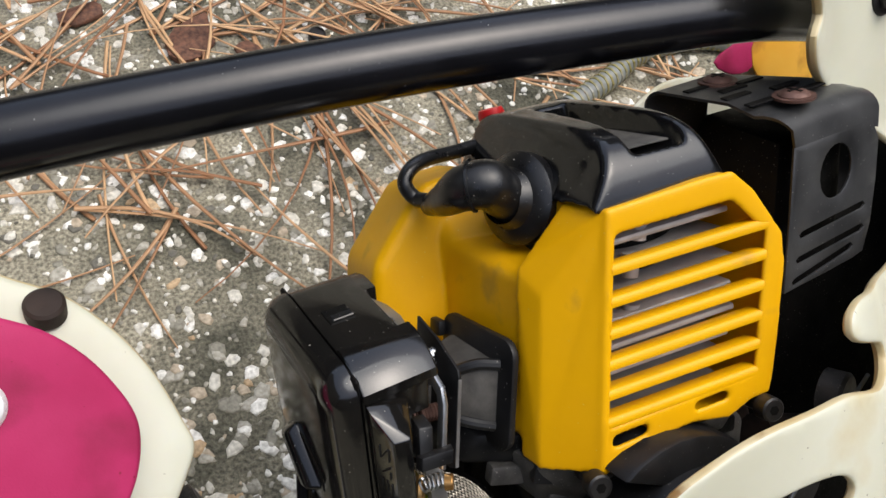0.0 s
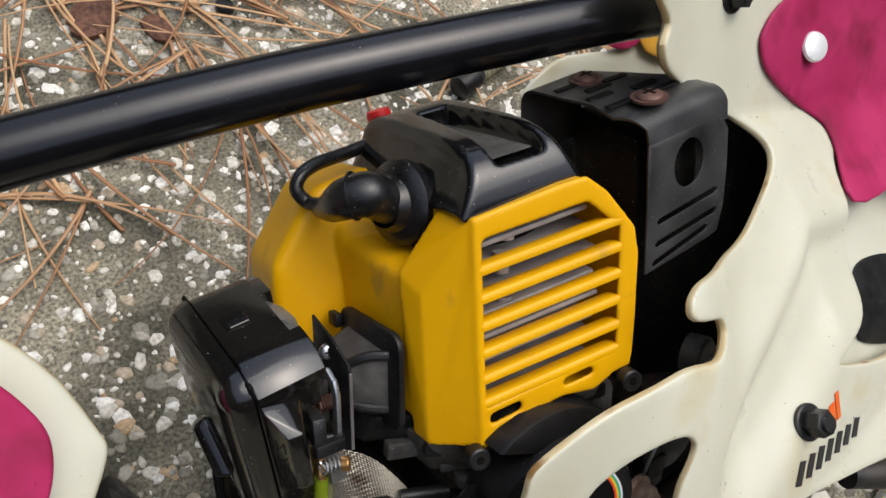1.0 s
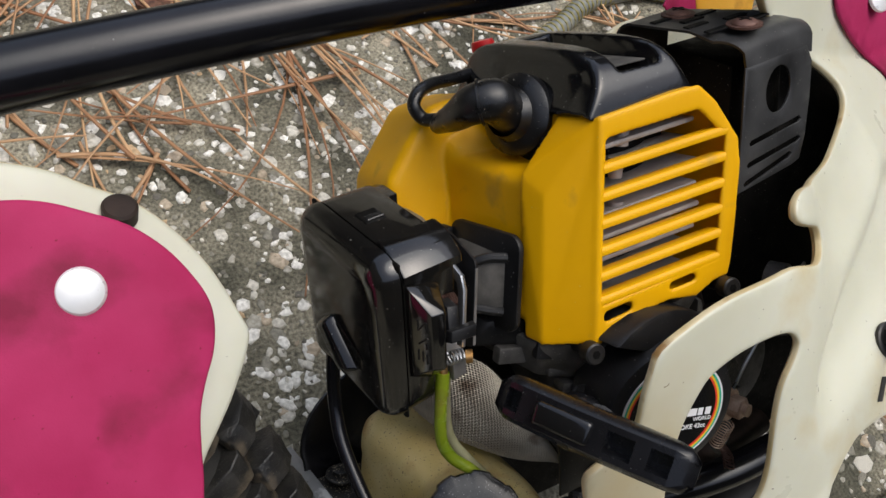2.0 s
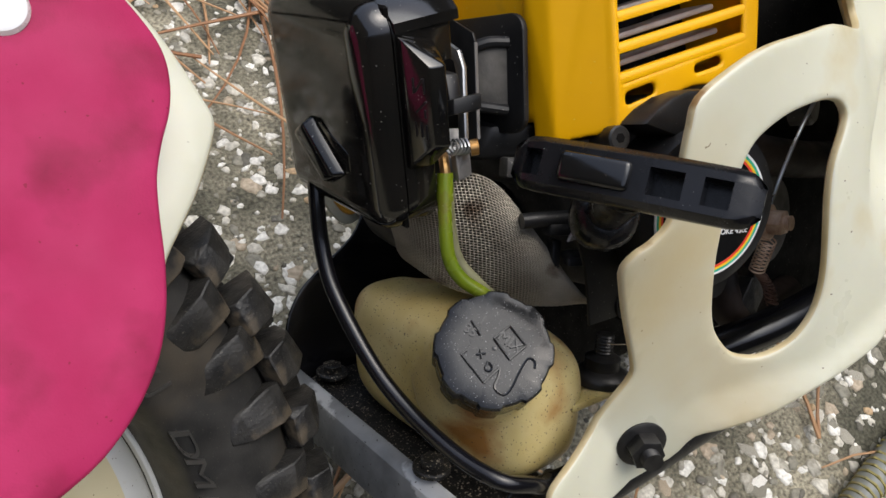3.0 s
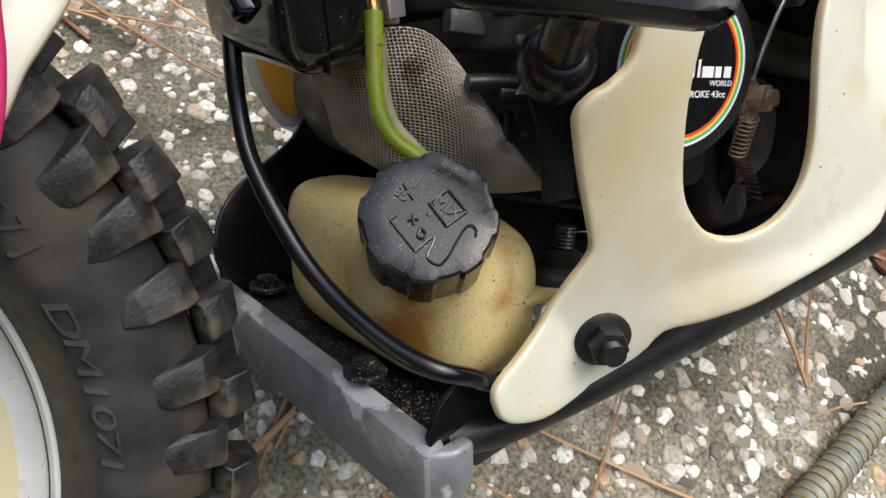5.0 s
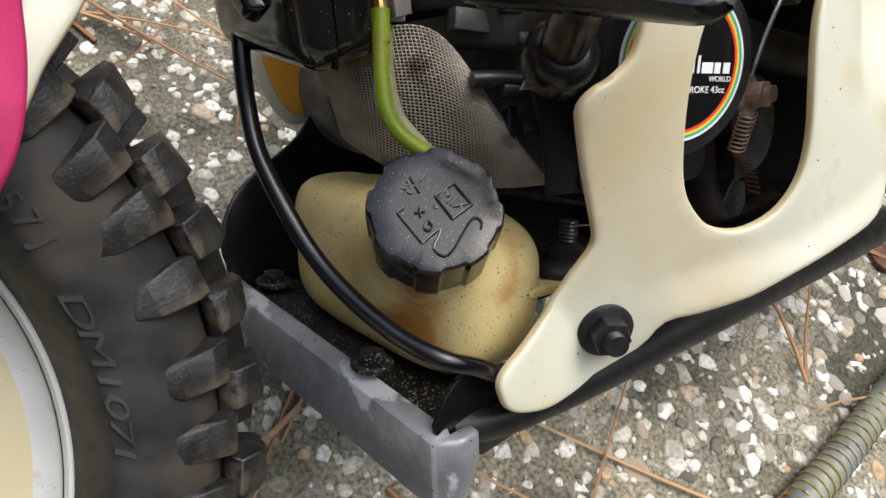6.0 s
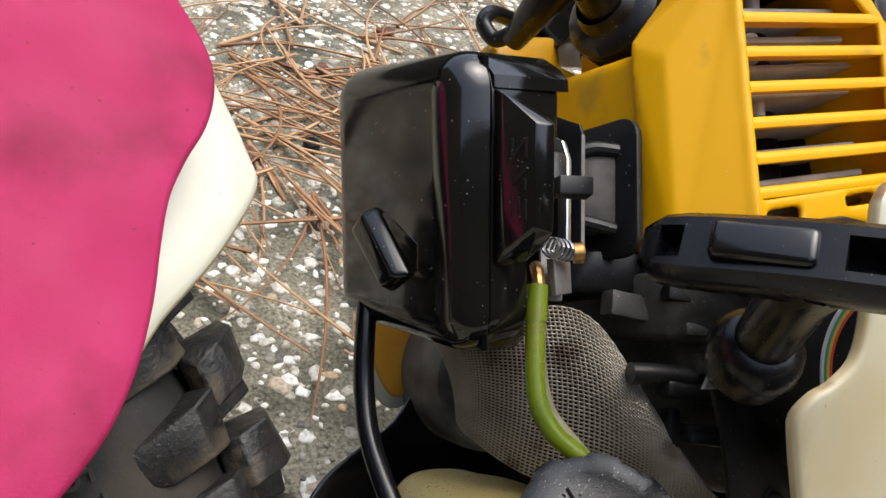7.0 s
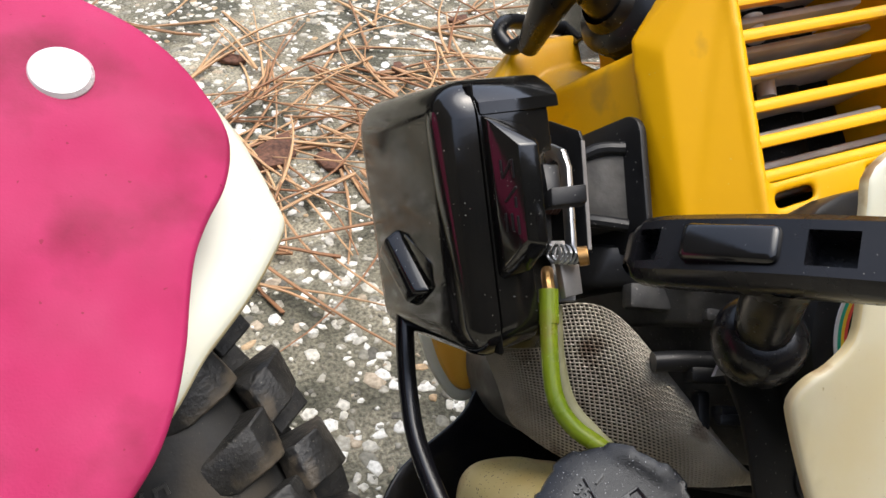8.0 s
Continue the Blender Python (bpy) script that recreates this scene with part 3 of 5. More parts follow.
# -- top cover --
def cover_mesh():
    bm = bmesh.new()
    prof = [(-18, 231), (-17, 240), (-14, 249), (-8, 257), (2, 262), (15, 265), (35, 267), (60, 268.5), (85, 269.5), (102, 268), (111, 262), (115, 250), (116, 234)]
    prof = [(p.x, p.y) for p in spline([(q[0], q[1], 0) for q in prof], 4)]
    nx = 56
    rows = []
    for y, z in prof:
        row = []
        h = z - 231 - 0.02 * y
        for i in range(nx + 1):
            u = -1 + 2 * i / nx
            inset = 9 * min(1, max(0, (z - 231) / 30))
            edge = max(0.0, (abs(u) - 0.80) / 0.20)
            half = 36.5 - inset
            x = 106 + u * half
            zz = z - 10 * edge ** 2.2 * min(1, (z - 231) / 30)
            if -12 < y < 80:  # the channel
                w = 15.5 - 5.5 * max(0.0, y) / 80
                g = max(0.0, 1 - (abs(x - 109) / w) ** 10)
                zz -= 13 * g * min(1.0, (y + 12) / 6) * min(1.0, (80 - y) / 6)
            row.append(bm.verts.new((x, y - 0.1 * (x - 106), zz + 0.15 * (x - 106))))
        rows.append(row)
    for a, b in zip(rows, rows[1:]):
        for i in range(nx):
            bm.faces.new((a[i], a[i + 1], b[i + 1], b[i]))
    for side in (0, nx):
        foot = [bm.verts.new((106 + (-37 if side == 0 else 37), r[side].co.y, 231.5 + 0.15 * (r[side].co.x - 106))) for r in rows]
        for a, b, c, d in zip(rows, rows[1:], foot, foot[1:]):
            bm.faces.new((a[side], b[side], d, c))
    low = [bm.verts.new((v.co.x * 1.0, v.co.y - 0.3, 229.5 + 0.15 * (v.co.x - 106))) for v in rows[0]]
    for a, b, c, d in zip(rows[0], rows[0][1:], low, low[1:]):
        bm.faces.new((a, b, d, c))
    bmesh.ops.remove_doubles(bm, verts=bm.verts, dist=0.05)
    bmesh.ops.holes_fill(bm, edges=[e for e in bm.edges if e.is_boundary])
    bmesh.ops.recalc_face_normals(bm, faces=bm.faces)
    return bm


cover = part("top_cover", cover_mesh(), GLOSS, bike, "glossy black plastic cylinder cover with a recessed channel", 50)
blend = cover.modifiers.new("blend", "REMESH")
blend.mode, blend.voxel_size, blend.use_smooth_shade = "VOXEL", 0.0008, True
even = cover.modifiers.new("even", "SMOOTH")
even.factor, even.iterations = 0.6, 9
screw(fr((112, 66, 254), (0, 0, 1)), 5.5, 2, RUST, cover)
part("channel_dust", prism([(96.5, -2), (121.5, -2), (119, 40), (116, 70), (103, 70), (99, 40)], 1, Matrix(((1, 0, 0, 0), (-0.1, 1, 0, 10.6), (0.15, 0.065, 1, 236.9), (0, 0, 0, 1))), 0.3), DUST, cover, "grey dust lying in the channel")
part("stop_button", join(lathe([(0, 10), (7, 9.5), (8, 7), (8, 0), (0, 0)], fr((92, 110, 259), (-0.2, 0.1, 1)), 20)), RED, cover, "red plastic stop button")

# -- spark plug boot and lead --
boot = part("plug_boot", join(lathe([(0, 0), (21, 0), (24, 3), (24, 9), (21, 12), (16, 14), (13, 20)], fr((72, 44, 225), (-0.95, -0.25, 0.12)), 36),
                              tube([(62, 41, 226), (53, 38, 230), (42, 34, 236), (33, 41, 234), (32, 57, 227), (35, 82, 220)], [13, 12, 12.5, 11.5, 9, 6], 20)), BOOT, bike, "black rubber spark plug elbow, dusty")
part("rib", lathe([(12.8, -1), (14, -0.6), (14, 0.6), (12.8, 1)], fr((36, 38, 235.5), (-0.75, 0.65, -0.15)) @ Matrix.Scale(0.95, 4), 28), BOOT, boot)
part("lead", tube([(34, 78, 223), (30, 90, 223), (25, 93, 231), (30, 95, 239), (42, 99, 243), (62, 105, 245), (84, 110, 248)], 4.2, 14), BOOT, boot, "black ignition lead")
part("lead_clip", rbox((7, 6, 16), 1.5, m=Matrix.Translation((84, 111, 250))), BOOT, boot)

# -- muffler guard --
def guard_top():
    """The bend and the top of the guard, turned down at the back; it rises to the back and to the right."""
    path = [(-14, 246, 200, 266)]
    for i in range(1, 7):
        a = math.pi * i / 12
        path.append((-14 * math.cos(a), 254 + 14 * math.sin(a), 200 - 16 * i / 6, 266 - 2 * i / 6))
    path += [(15, 275, 181, 254), (35, 279, 176, 240), (58, 283.5, 171, 222)]
    for i in range(1, 6):
        a = math.pi * i / 12
        path.append((58 + 10 * math.sin(a), 273.5 + 10 * math.cos(a), 170, 220))
    path += [(69, 240, 170, 220)]
    bm = bmesh.new()
    rows = []
    for y, z, x0, x1 in path:
        rows.append([bm.verts.new((x0 + (x1 - x0) * k / 6, y, z + 0.2 * (x0 + (x1 - x0) * k / 6 - 209) - (3.5 * (k == 6)))) for k in range(7)])
    for a, b in zip(rows, rows[1:]):
        for k in range(6):
            bm.faces.new((a[k], a[k + 1], b[k + 1], b[k]))
    bmesh.ops.recalc_face_normals(bm, faces=bm.faces)
    bmesh.ops.solidify(bm, geom=bm.faces[:], thickness=1.6)
    return bm


def slot_loop(x0, z0, x1, z1, h):
    return smooth_loop([(x0, z0 - h / 2), (x0 - h / 2, z0), (x0, z0 + h / 2), (x1, z1 + h / 2), (x1 + h / 2, z1), (x1, z1 - h / 2)], 1)


eye = [(233.5 + 13 * math.cos(a * 0.3142) + 1.2 * math.sin(a * 0.3142), 232 + 15.5 * math.sin(a * 0.3142)) for a in range(20)]
front = sheet([(200, 168), (230, 175), (255, 181), (263, 184), (267, 200), (268, 225), (267, 248), (260, 258), (230, 252), (199, 246), (200, 210)],
              [eye, slot_loop(210, 199, 259, 211, 5), slot_loop(209, 185, 260, 198, 5), slot_loop(207, 173, 252, 188, 5)], lambda x, z: -14, 1.6, 8, 0.5)
guard = part("muffler_guard", join(guard_top(), front), SHEET, bike, "scorched black pressed-steel muffler guard with slots")
gtop = lambda x, y: 272.6 + 0.19 * y + 0.2 * (x - 209)
for x, y in ((209, -3), (204, 45)):
    screw(fr((x, y, gtop(x, y) + 0.5), (-0.2, -0.19, 1)), 8.2, 3.6, RUST, guard, washer=11)
# dark inlays give the shade of slots that aren't cut through
for x, y in ((192, 20), (222, 14), (188, 44), (217, 34), (228, 2), (192, 4), (200, 30)):
    part("slot", rbox((19, 5, 1.2), 0.5, 1, fr((x, y, gtop(x, y)), (-0.2, -0.19, 1))), DARK, guard)
# muffler coloured near-black, so the guard's shaded inside is in the colour
part("muffler", hull([(205, 0, 165), (262, 0, 178), (205, 60, 170), (250, 60, 180), (205, 0, 248), (258, 0, 258), (200, 56, 262), (250, 56, 270), (266, 50, 262), (264, 40, 180)], 6, 2), DARK, bike, "muffler box, near-black for the shade inside its guard")

# -- air filter box --
seat["now"] = STRAIGHT
AX = Matrix.Translation((-10.5, 67.5, 122.7)) @ Matrix.Rotation(-0.06, 4, "Z") @ Matrix.Rotation(-0.208, 4, "Y") @ Matrix.Rotation(0.218, 4, "X")


def ax(x, y, z):
    return AX @ Matrix.Translation((x, y, z))


def axp(*pts):
    return [tuple(AX @ Vector(p)) for p in pts]


def rounded(hy, hz, r, cut=None):
    """A rounded rectangle; cut keeps what lies above that height."""
    pts = []
    for cy, cz, a0 in ((hy - r, hz - r, 0), (r - hy, hz - r, 90), (r - hy, r - hz, 180), (hy - r, r - hz, 270)):
        for k in range(7):
            a = radians(a0 + 15 * k)
            pts.append((cy + r * math.cos(a), max(cz + r * math.sin(a), cut if cut is not None else -999)))
    return [p for k, p in enumerate(pts) if p != pts[k - 1]]


def along(x0):
    """Outlines in the housing's y, z, thickened along its x from x0."""
    return AX @ Matrix(((0, 0, 1, x0), (1, 0, 0, 0), (0, 1, 0, 0), (0, 0, 0, 1)))


box = part("air_filter_box", join(prism(rounded(45.7, 54, 15), 18, along(-20.5), 1.2), prism(rounded(46, 54.5, 16, 24), 32, along(-20.5), 1.2), prism([(16, 30), (16, 54), (30, 54), (38, 51), (44, 44), (45.5, 36), (45.5, 30)], 39, along(-20.5), 1.0)), FILTER, bike, "glossy black plastic air filter housing")
bm = rbox((32, 93, 110), 15, 6, Matrix.Translation((-20, 0, 0)))
bmesh.ops.bisect_plane(bm, geom=bm.verts[:] + bm.edges[:] + bm.faces[:], plane_co=(-21.8, 0, 0), plane_no=(1, 0, 0), clear_outer=True)
bmesh.ops.holes_fill(bm, edges=[e for e in bm.edges if len(e.link_faces) == 1])
bm.transform(AX)
lid = part("lid", bm, FILTER, box, "glossy black filter lid with rounded edges")
part("seam", rbox((2.4, 89, 106), 1, 1, ax(-21.2, 0, 0)), DARK, box)
part("latch_base", hull(axp((-36.6, 19, -10), (-36.6, 0, -4), (-36.6, -23, -15), (-36.6, -22, -25), (-36.6, 0, -30), (-34, 21, -10), (-34, 0, -3), (-34, -25, -15), (-34, -24, -26), (-34, 0, -32)), 1.5, 2), FILTER, lid)
part("latch", hull(axp((-43, 17, -12), (-43, 8, -5), (-43, -14, -27), (-43, -5, -32), (-35, 22, -12), (-35, 7, -1), (-35, -19, -27), (-35, -3, -37)), 2.4, 3), GLOSS, lid, "black moulded turn latch")
# near-black inlay puts in the shade of the clip's recess
part("clip_slot", rbox((13, 13, 2), 0.5, 1, ax(-8, 3, 54.2)), DARK, box)
part("clip", rbox((11, 5, 1.5), 0.5, 1, ax(-7, 1, 55.0)), CAP, box)
part("saddle", prism([(-22, 41), (-47, 41), (-46.6, 45.5), (-42, 50), (-34, 54.6), (-28, 55.6), (-22, 55.8)], 37, along(-20.2), 1.2), FILTER, box)
part("side_block", hull(axp((-19.5, -42, 42), (-19.5, -50.5, 39), (-15, -62.6, 28.4), (-7, -63.6, 28), (0, -48, 34.5), (0, -42, 36), (-19.5, -50.5, -17), (-15, -62.6, -7), (-7, -63.6, -9.5), (-11, -54, -20), (0, -46, -16), (-19.5, -42, -24), (0, -42, -20)), 0.8, 2), FILTER, box)
FX, FN = Vector((0.339, -0.941, 0)), Vector((-0.941, -0.339, 0))
for u, pz, ln, turn in ((-2.6, 20, 7, 0), (0, 20, 8, 0.6), (2.6, 20, 7, 0), (0.5, 10.5, 8, 0.8), (2.4, 7.5, 4, 0), (-2.8, 0, 7, 0), (0, 0, 7, 0), (2.6, -1, 7, 0)):
    c = Vector((-17.2, -56.6, pz)) + FX * u + FN * 0.2
    part("moulded_mark", rbox((0.8, 1.0, ln), 0.2, 1, ax(*c) @ Matrix.Rotation(0.346, 4, "Z") @ Matrix.Rotation(turn, 4, "X")), MATT, box)

# -- carburettor between filter and engine --
carb = part("carburettor", join(rbox((30, 36, 36), 4, 2, Matrix.Translation((16, 63, 122))), lathe([(0, 0), (15, 0), (15, 40), (0, 40)], fr((5, 58, 130), (1, 0, 0)), 24)), CASE, bike, "dark grey cast carburettor")
plate = part("choke_plate", prism([(23, 150), (21.5, 146), (22, 99), (27, 97), (60, 106), (60, 166), (42, 160)], 1.7, Matrix(((0, 0, 1, 14), (1, 0, 0, 0), (0, 1, 0, 0), (0, 0, 0, 1))), 0.4), MATT, carb, "black bracket plate")
part("cut_edge", rbox((1.9, 0.8, 46), 0.2, 1, Matrix.Translation((14.8, 21.6, 122.5))), ALU, plate, "bare grey cut edge")
part("choke_lever", join(hull([(-15, 12, 112), (-15, 6, 113), (0, 3.5, 115), (2, 9, 114), (-15, 12, 119), (-15, 6, 120), (0, 3.5, 122), (2, 9, 122)], 0.8, 2), hull([(-14, 9, 116), (-7, 9, 117), (-13, 20, 118), (-6, 20, 118), (-13, 13, 131), (-6, 12, 131), (-12, 22, 133), (-5, 22, 133)], 0.8, 2)), MATT, carb, "black plastic choke lever")
part("lever", prism([(22, 100), (22, 134), (25, 142), (33, 146.5), (43, 142), (47, 133), (42, 131), (38, 138), (33, 140), (28.5, 137), (27, 131), (27, 100)], 3, Matrix(((0, 0, 1, 6), (1, 0, 0, 0), (0, 1, 0, 0), (0, 0, 0, 1))), 0.8), ZINC, carb, "zinc throttle lever bent into a loop")
part("throttle_spring", tube([(3 + i * 0.45, 40 + 4 * math.sin(i * 1.571), 122 + 4 * math.cos(i * 1.571)) for i in range(30)], 0.9, 6, 3), RUST, carb, "rusted throttle spring")
part("lever_plate", prism([(1, 94), (11, 94), (12, 82), (3, 80)], 4, fr((0, 28, 0), (0, -1, 0)), 0.8), ALU, carb)
part("filter_stay", prism([(9, 17), (15, 17), (20, 8), (21.5, -4), (18, -22), (9, -18)], 1.5, ax(0, 0, 49.5) @ Matrix.Rotation(0.2, 4, "Y"), 0.5), ZINC, carb, "shiny bent zinc stay")
screw(fr((14, 44, 150), (-0.2, -1, 0.2)), 4.5, 3, ZINC, carb)
part("bowl", lathe([(0, 0), (12, 1), (16, 6), (16, 20), (0, 20)], Matrix.Translation((-2, 58, 60)), 24), AMBERGLASS, carb, "murky amber primer bulb")
part("idle_spring", tube([(-6 + i * 0.62, 20 + 3.6 * math.sin(i * 1.571), 97 + 3.6 * math.cos(i * 1.571)) for i in range(20)], 0.7, 6, 3), ZINC, carb)
part("idle_screw", lathe([(0, 4), (3.6, 4), (4, 3.4), (4, 0), (0, 0)], fr((6, 18.5, 96), (0.75, -0.62, 0.1)), 18), BRASS, carb, "slotted brass idle screw")
part("fuel_nipple", tube([(2, 34, 92), (-1, 30, 88), (-1, 29, 80)], 2.6, 10), BRASS, carb)
flange = part("intake_flange", join(prism(rounded(31, 30, 9), 4, Matrix(((0, 0, 1, 42), (1, 0, 0, 47), (0, 1, 0, 130), (0, 0, 0, 1))), 0.8),
                                    tube([(42, 26, 146), (32, 32, 146), (22, 40, 141)], 3, 10), tube([(42, 28, 112), (32, 33, 114), (24, 40, 116)], 3, 10)), MATT, bike, "matt black rubber intake flange")
part("intake_boot", hull([(43, 26, 110), (43, 26, 147), (43, 70, 150), (43, 70, 110), (22, 40, 114), (22, 38, 140), (22, 66, 144), (22, 66, 114)], 3, 2), DUST, flange, "dusty grey rubber boot")
part("notch_lug", rbox((5, 10, 9), 1.5, 2, Matrix.Translation((40, 80, 150))), MATT, flange)

# -- recoil starter --
rc = fr((112.7, -43.6, 56.6), (-0.33, -0.94, -0.09))
shoulder = hull([(112 + 60 * math.cos(radians(a)), y, 56 + 59 * math.sin(radians(a))) for a in range(10, 131, 12) for y in (-36, 6)], 3, 2)
shoulder.transform(TURNED)
recoil = part("recoil_starter", join(lathe([(0, 6), (38, 6), (43, 4.5), (45, -1), (45.5, -34), (0, -34)], rc, 56), shoulder), MATT, bike, "black plastic recoil starter housing")
part("label_disc", lathe([(0, 6.6), (30.4, 6.6), (30.4, 6.2), (0, 6.2)], rc, 56), GLOSS, recoil, "black round maker's label")
for r0, r1, c, nm in ((34.2, 35.4, (0.75, 0.75, 0.75), "white"), (32.8, 34.2, (0.02, 0.40, 0.25), "green"), (31.5, 32.8, (0.85, 0.55, 0.02), "yellow"), (30.2, 31.5, (0.75, 0.06, 0.03), "red")):
    mm = surface("label_" + nm, c, c, 40, (0.3, 0.4), bump=0.02)
    part("ring", lathe([(r0, 6.2), (r0, 6.9), (r1, 6.9), (r1, 6.2)], rc, 64), mm, recoil, nm + " printed ring")
part("crankcase", hull([(64, 12, 95), (185, -20, 105), (60, 80, 95), (190, 80, 105), (108, 22, 2), (180, -25, 0), (104, 85, 5), (180, 85, 0)], 6, 2), CASE, bike, "dark oily engine crankcase")
part("fan_housing", hull([(58, 8, 94), (74, -15, 97), (164, -28, 118), (166, 80, 118), (58, 80, 94), (62, 14, 84), (78, -8, 86), (164, -20, 100), (166, 80, 100), (62, 80, 84)], 2, 2), CASE, bike)
for px, pz, w, hgt in ((72, 88, 20, 5), (80, 72, 26, 6), (88, 58, 18, 9), (104, 40, 22, 5), (112, 22, 20, 8), (98, 82, 10, 16), (120, 50, 8, 22)):
    part("casting_rib", rbox((w, 14, hgt), 2, 2, fr((px, 13 - 0.12 * (px - 70), pz), (0, 0, 1), (1, -0.35, 0))), CASE, bike)
for px, pz in ((86, 84), (96, 66), (116, 34), (110, 12)):
    part("casting_boss", lathe([(0, 6), (3.2, 6), (3.6, 4.5), (6.5, 4), (7, -8), (0, -8)], fr((px, 8 - 0.1 * (px - 70), pz), (-0.3, -1, 0.1)), 20), CASE, bike)

# -- starter handle --
hx = Vector((0.36, -0.918, -0.16)).normalized()
hz = Vector((-0.85, -0.41, 0.30))
hz = (hz - hx * hz.dot(hx)).normalized()
HM = fr((14.2, -67.0, 85.0), hz, hx) @ Matrix.Scale(0.97, 4)


def handle_mesh():
    """A slightly bowed bar with four pockets let into its face."""
    xs = [-53, -51, -48.5, -46.5, -46, -39, -38.5, -30, -10, 0, 8.5, 9, 22, 22.5, 30, 30.5, 40.5, 41, 47, 49, 51, 53]
    bm = bmesh.new()
    rows = []
    for x in xs:
        k = max(0.0, (abs(x) - 43) / 10)
        w = 12.0 - 6 * k ** 2
        top = 8.5 - 0.0016 * x * x - 4 * k ** 2
        bot = -8 + 3 * k ** 2
        sunk = -6.5 if any(p <= x <= q for p, q in ((-46, -39), (9, 22), (30.5, 40.5))) else top
        rows.append([bm.verts.new((x, y, z)) for y, z in ((-w, bot + 3), (-w - 0.5, 0), (-w, top - 3), (-w + 3, top), (-5.8, top), (-5.7, sunk), (5.7, sunk), (5.8, top), (w - 3, top), (w, top - 3), (w + 0.5, 0), (w, bot + 3), (w - 3, bot), (-w + 3, bot))])
    for a, b in zip(rows, rows[1:]):
        for k in range(14):
            bm.faces.new((a[k], a[(k + 1) % 14], b[(k + 1) % 14], b[k]))
    bm.faces.new(rows[0])
    bm.faces.new(rows[-1])
    bm.transform(HM)
    return bm


handle = part("starter_handle", handle_mesh(), GRIP, bike, "black plastic pull-start grip with square pockets", 40)
part("pad", rbox((31, 13, 6), 2.6, 3, HM @ Matrix.Translation((-14, 0, 8.5))), GLOSS, handle, "glossy raised pad")
stem_a, stem_b = HM @ Vector((0, 0, -4)), Vector((47, -31, 63))
part("stem", tube([tuple(stem_a), tuple(stem_a.lerp(stem_b, 0.35)), tuple(stem_b + (stem_b - stem_a) * 0.2)], [13, 10.5, 10], 20), GRIP, handle)
part("rope_guide", lathe([(0, 7), (9, 6.6), (13.5, 4), (16.2, 0), (17, -6), (16, -14), (0, -14)], fr(stem_b, stem_a - stem_b), 32), GRIP, recoil, "grey-black rope guide collar")

# -- fuel tank and cap --
def superbox(c, s, p, m, n=28):
    bm = bmesh.new()
    bmesh.ops.create_uvsphere(bm, u_segments=n * 2, v_segments=n, radius=1)
    for v in bm.verts:
        q = v.co
        k = (abs(q.x) ** p + abs(q.y) ** p + abs(q.z) ** p) ** (-1 / p)
        v.co = Vector((q.x * k * s[0], q.y * k * s[1], q.z * k * s[2]))
    bm.transform(Matrix.Translation(c) @ m)
    return bm


CA = Vector((-0.50, -0.67, 0.545)).normalized()
cm = fr((0, 0, 0), CA, (0.75, -0.62, 0.1))
tank = part("fuel_tank", join(superbox((46, 78, -45), (34.5, 80, 42), 4, Matrix.Rotation(0.14, 4, "X")), superbox((40, 120, -22), (28, 34, 24), 3, Matrix.Rotation(0.2, 4, "X")),
                              tube([tuple(CA * -80), tuple(CA * -48), tuple(CA * -24)], [40, 31, 27], 32)), TANK, bike, "stained translucent cream plastic fuel tank", 60)
blend = tank.modifiers.new("blend", "REMESH")
blend.mode, blend.voxel_size, blend.use_smooth_shade = "VOXEL", 0.0016, True
even = tank.modifiers.new("even", "SMOOTH")
even.factor, even.iterations = 0.6, 14


def cap_mesh():
    bm = bmesh.new()
    n = 96
    rings = []
    for r, h in ((0, 0), (10, 0), (18, 0.05), (26.4, 0), (29, -0.7), (30, -2.4), (30, -10), (29.6, -29), (27, -29.5)):
        ring = []
        for i in range(n):
            a = 2 * math.pi * i / n
            k = (i % 12) < 6
            rr = r - (1.5 if k and r > 26 else 0)
            ring.append(bm.verts.new((rr * math.cos(a), rr * math.sin(a), h)) if r else None)
        rings.append(ring)
    c = bm.verts.new((0, 0, 0))
    for i in range(n):
        bm.faces.new((c, rings[1][i], rings[1][(i + 1) % n]))
    for a, b in zip(rings[1:], rings[2:]):
        for i in range(n):
            bm.faces.new((a[i], a[(i + 1) % n], b[(i + 1) % n], b[i]))
    bm.transform(cm)
    return bm


cap = part("fuel_cap", cap_mesh(), CAP, tank, "worn black plastic fuel cap with moulded fuel pump mark", 25)

# -- tray and grey front bar --
tray = part("engine_tray", join(hull([(-8, 214, -66), (-8, -2, -106), (60, -2, -106), (60, 214, -66), (-8, 214, -70), (-8, -2, -110), (60, -2, -110), (60, 214, -70)], 1, 1)), TRAY, bike, "black steel engine tray covered in grit")
bar = part("front_bar", join(hull([(-12, 222, -56), (-12, -4, -104), (-12, 222, -92), (-12, -4, -138), (-2, 222, -52), (0, -6, -100), (-2, 222, -92), (0, -6, -138)], 3, 2),
                             hull([(-12, -2, -104), (0, -12, -104), (12, -12, -102), (12, -4, -101), (-12, -2, -138), (0, -12, -138), (12, -12, -118), (12, -4, -118)], 3, 3)), GREYBAR, bike, "grey painted steel cross bar, chipped")
for p in ((17, 178, -66), (0, 53, -84)):
    hexbolt(fr(p, (0, -0.18, 1)), 7, 5, TRAY, bike, 11, 0)
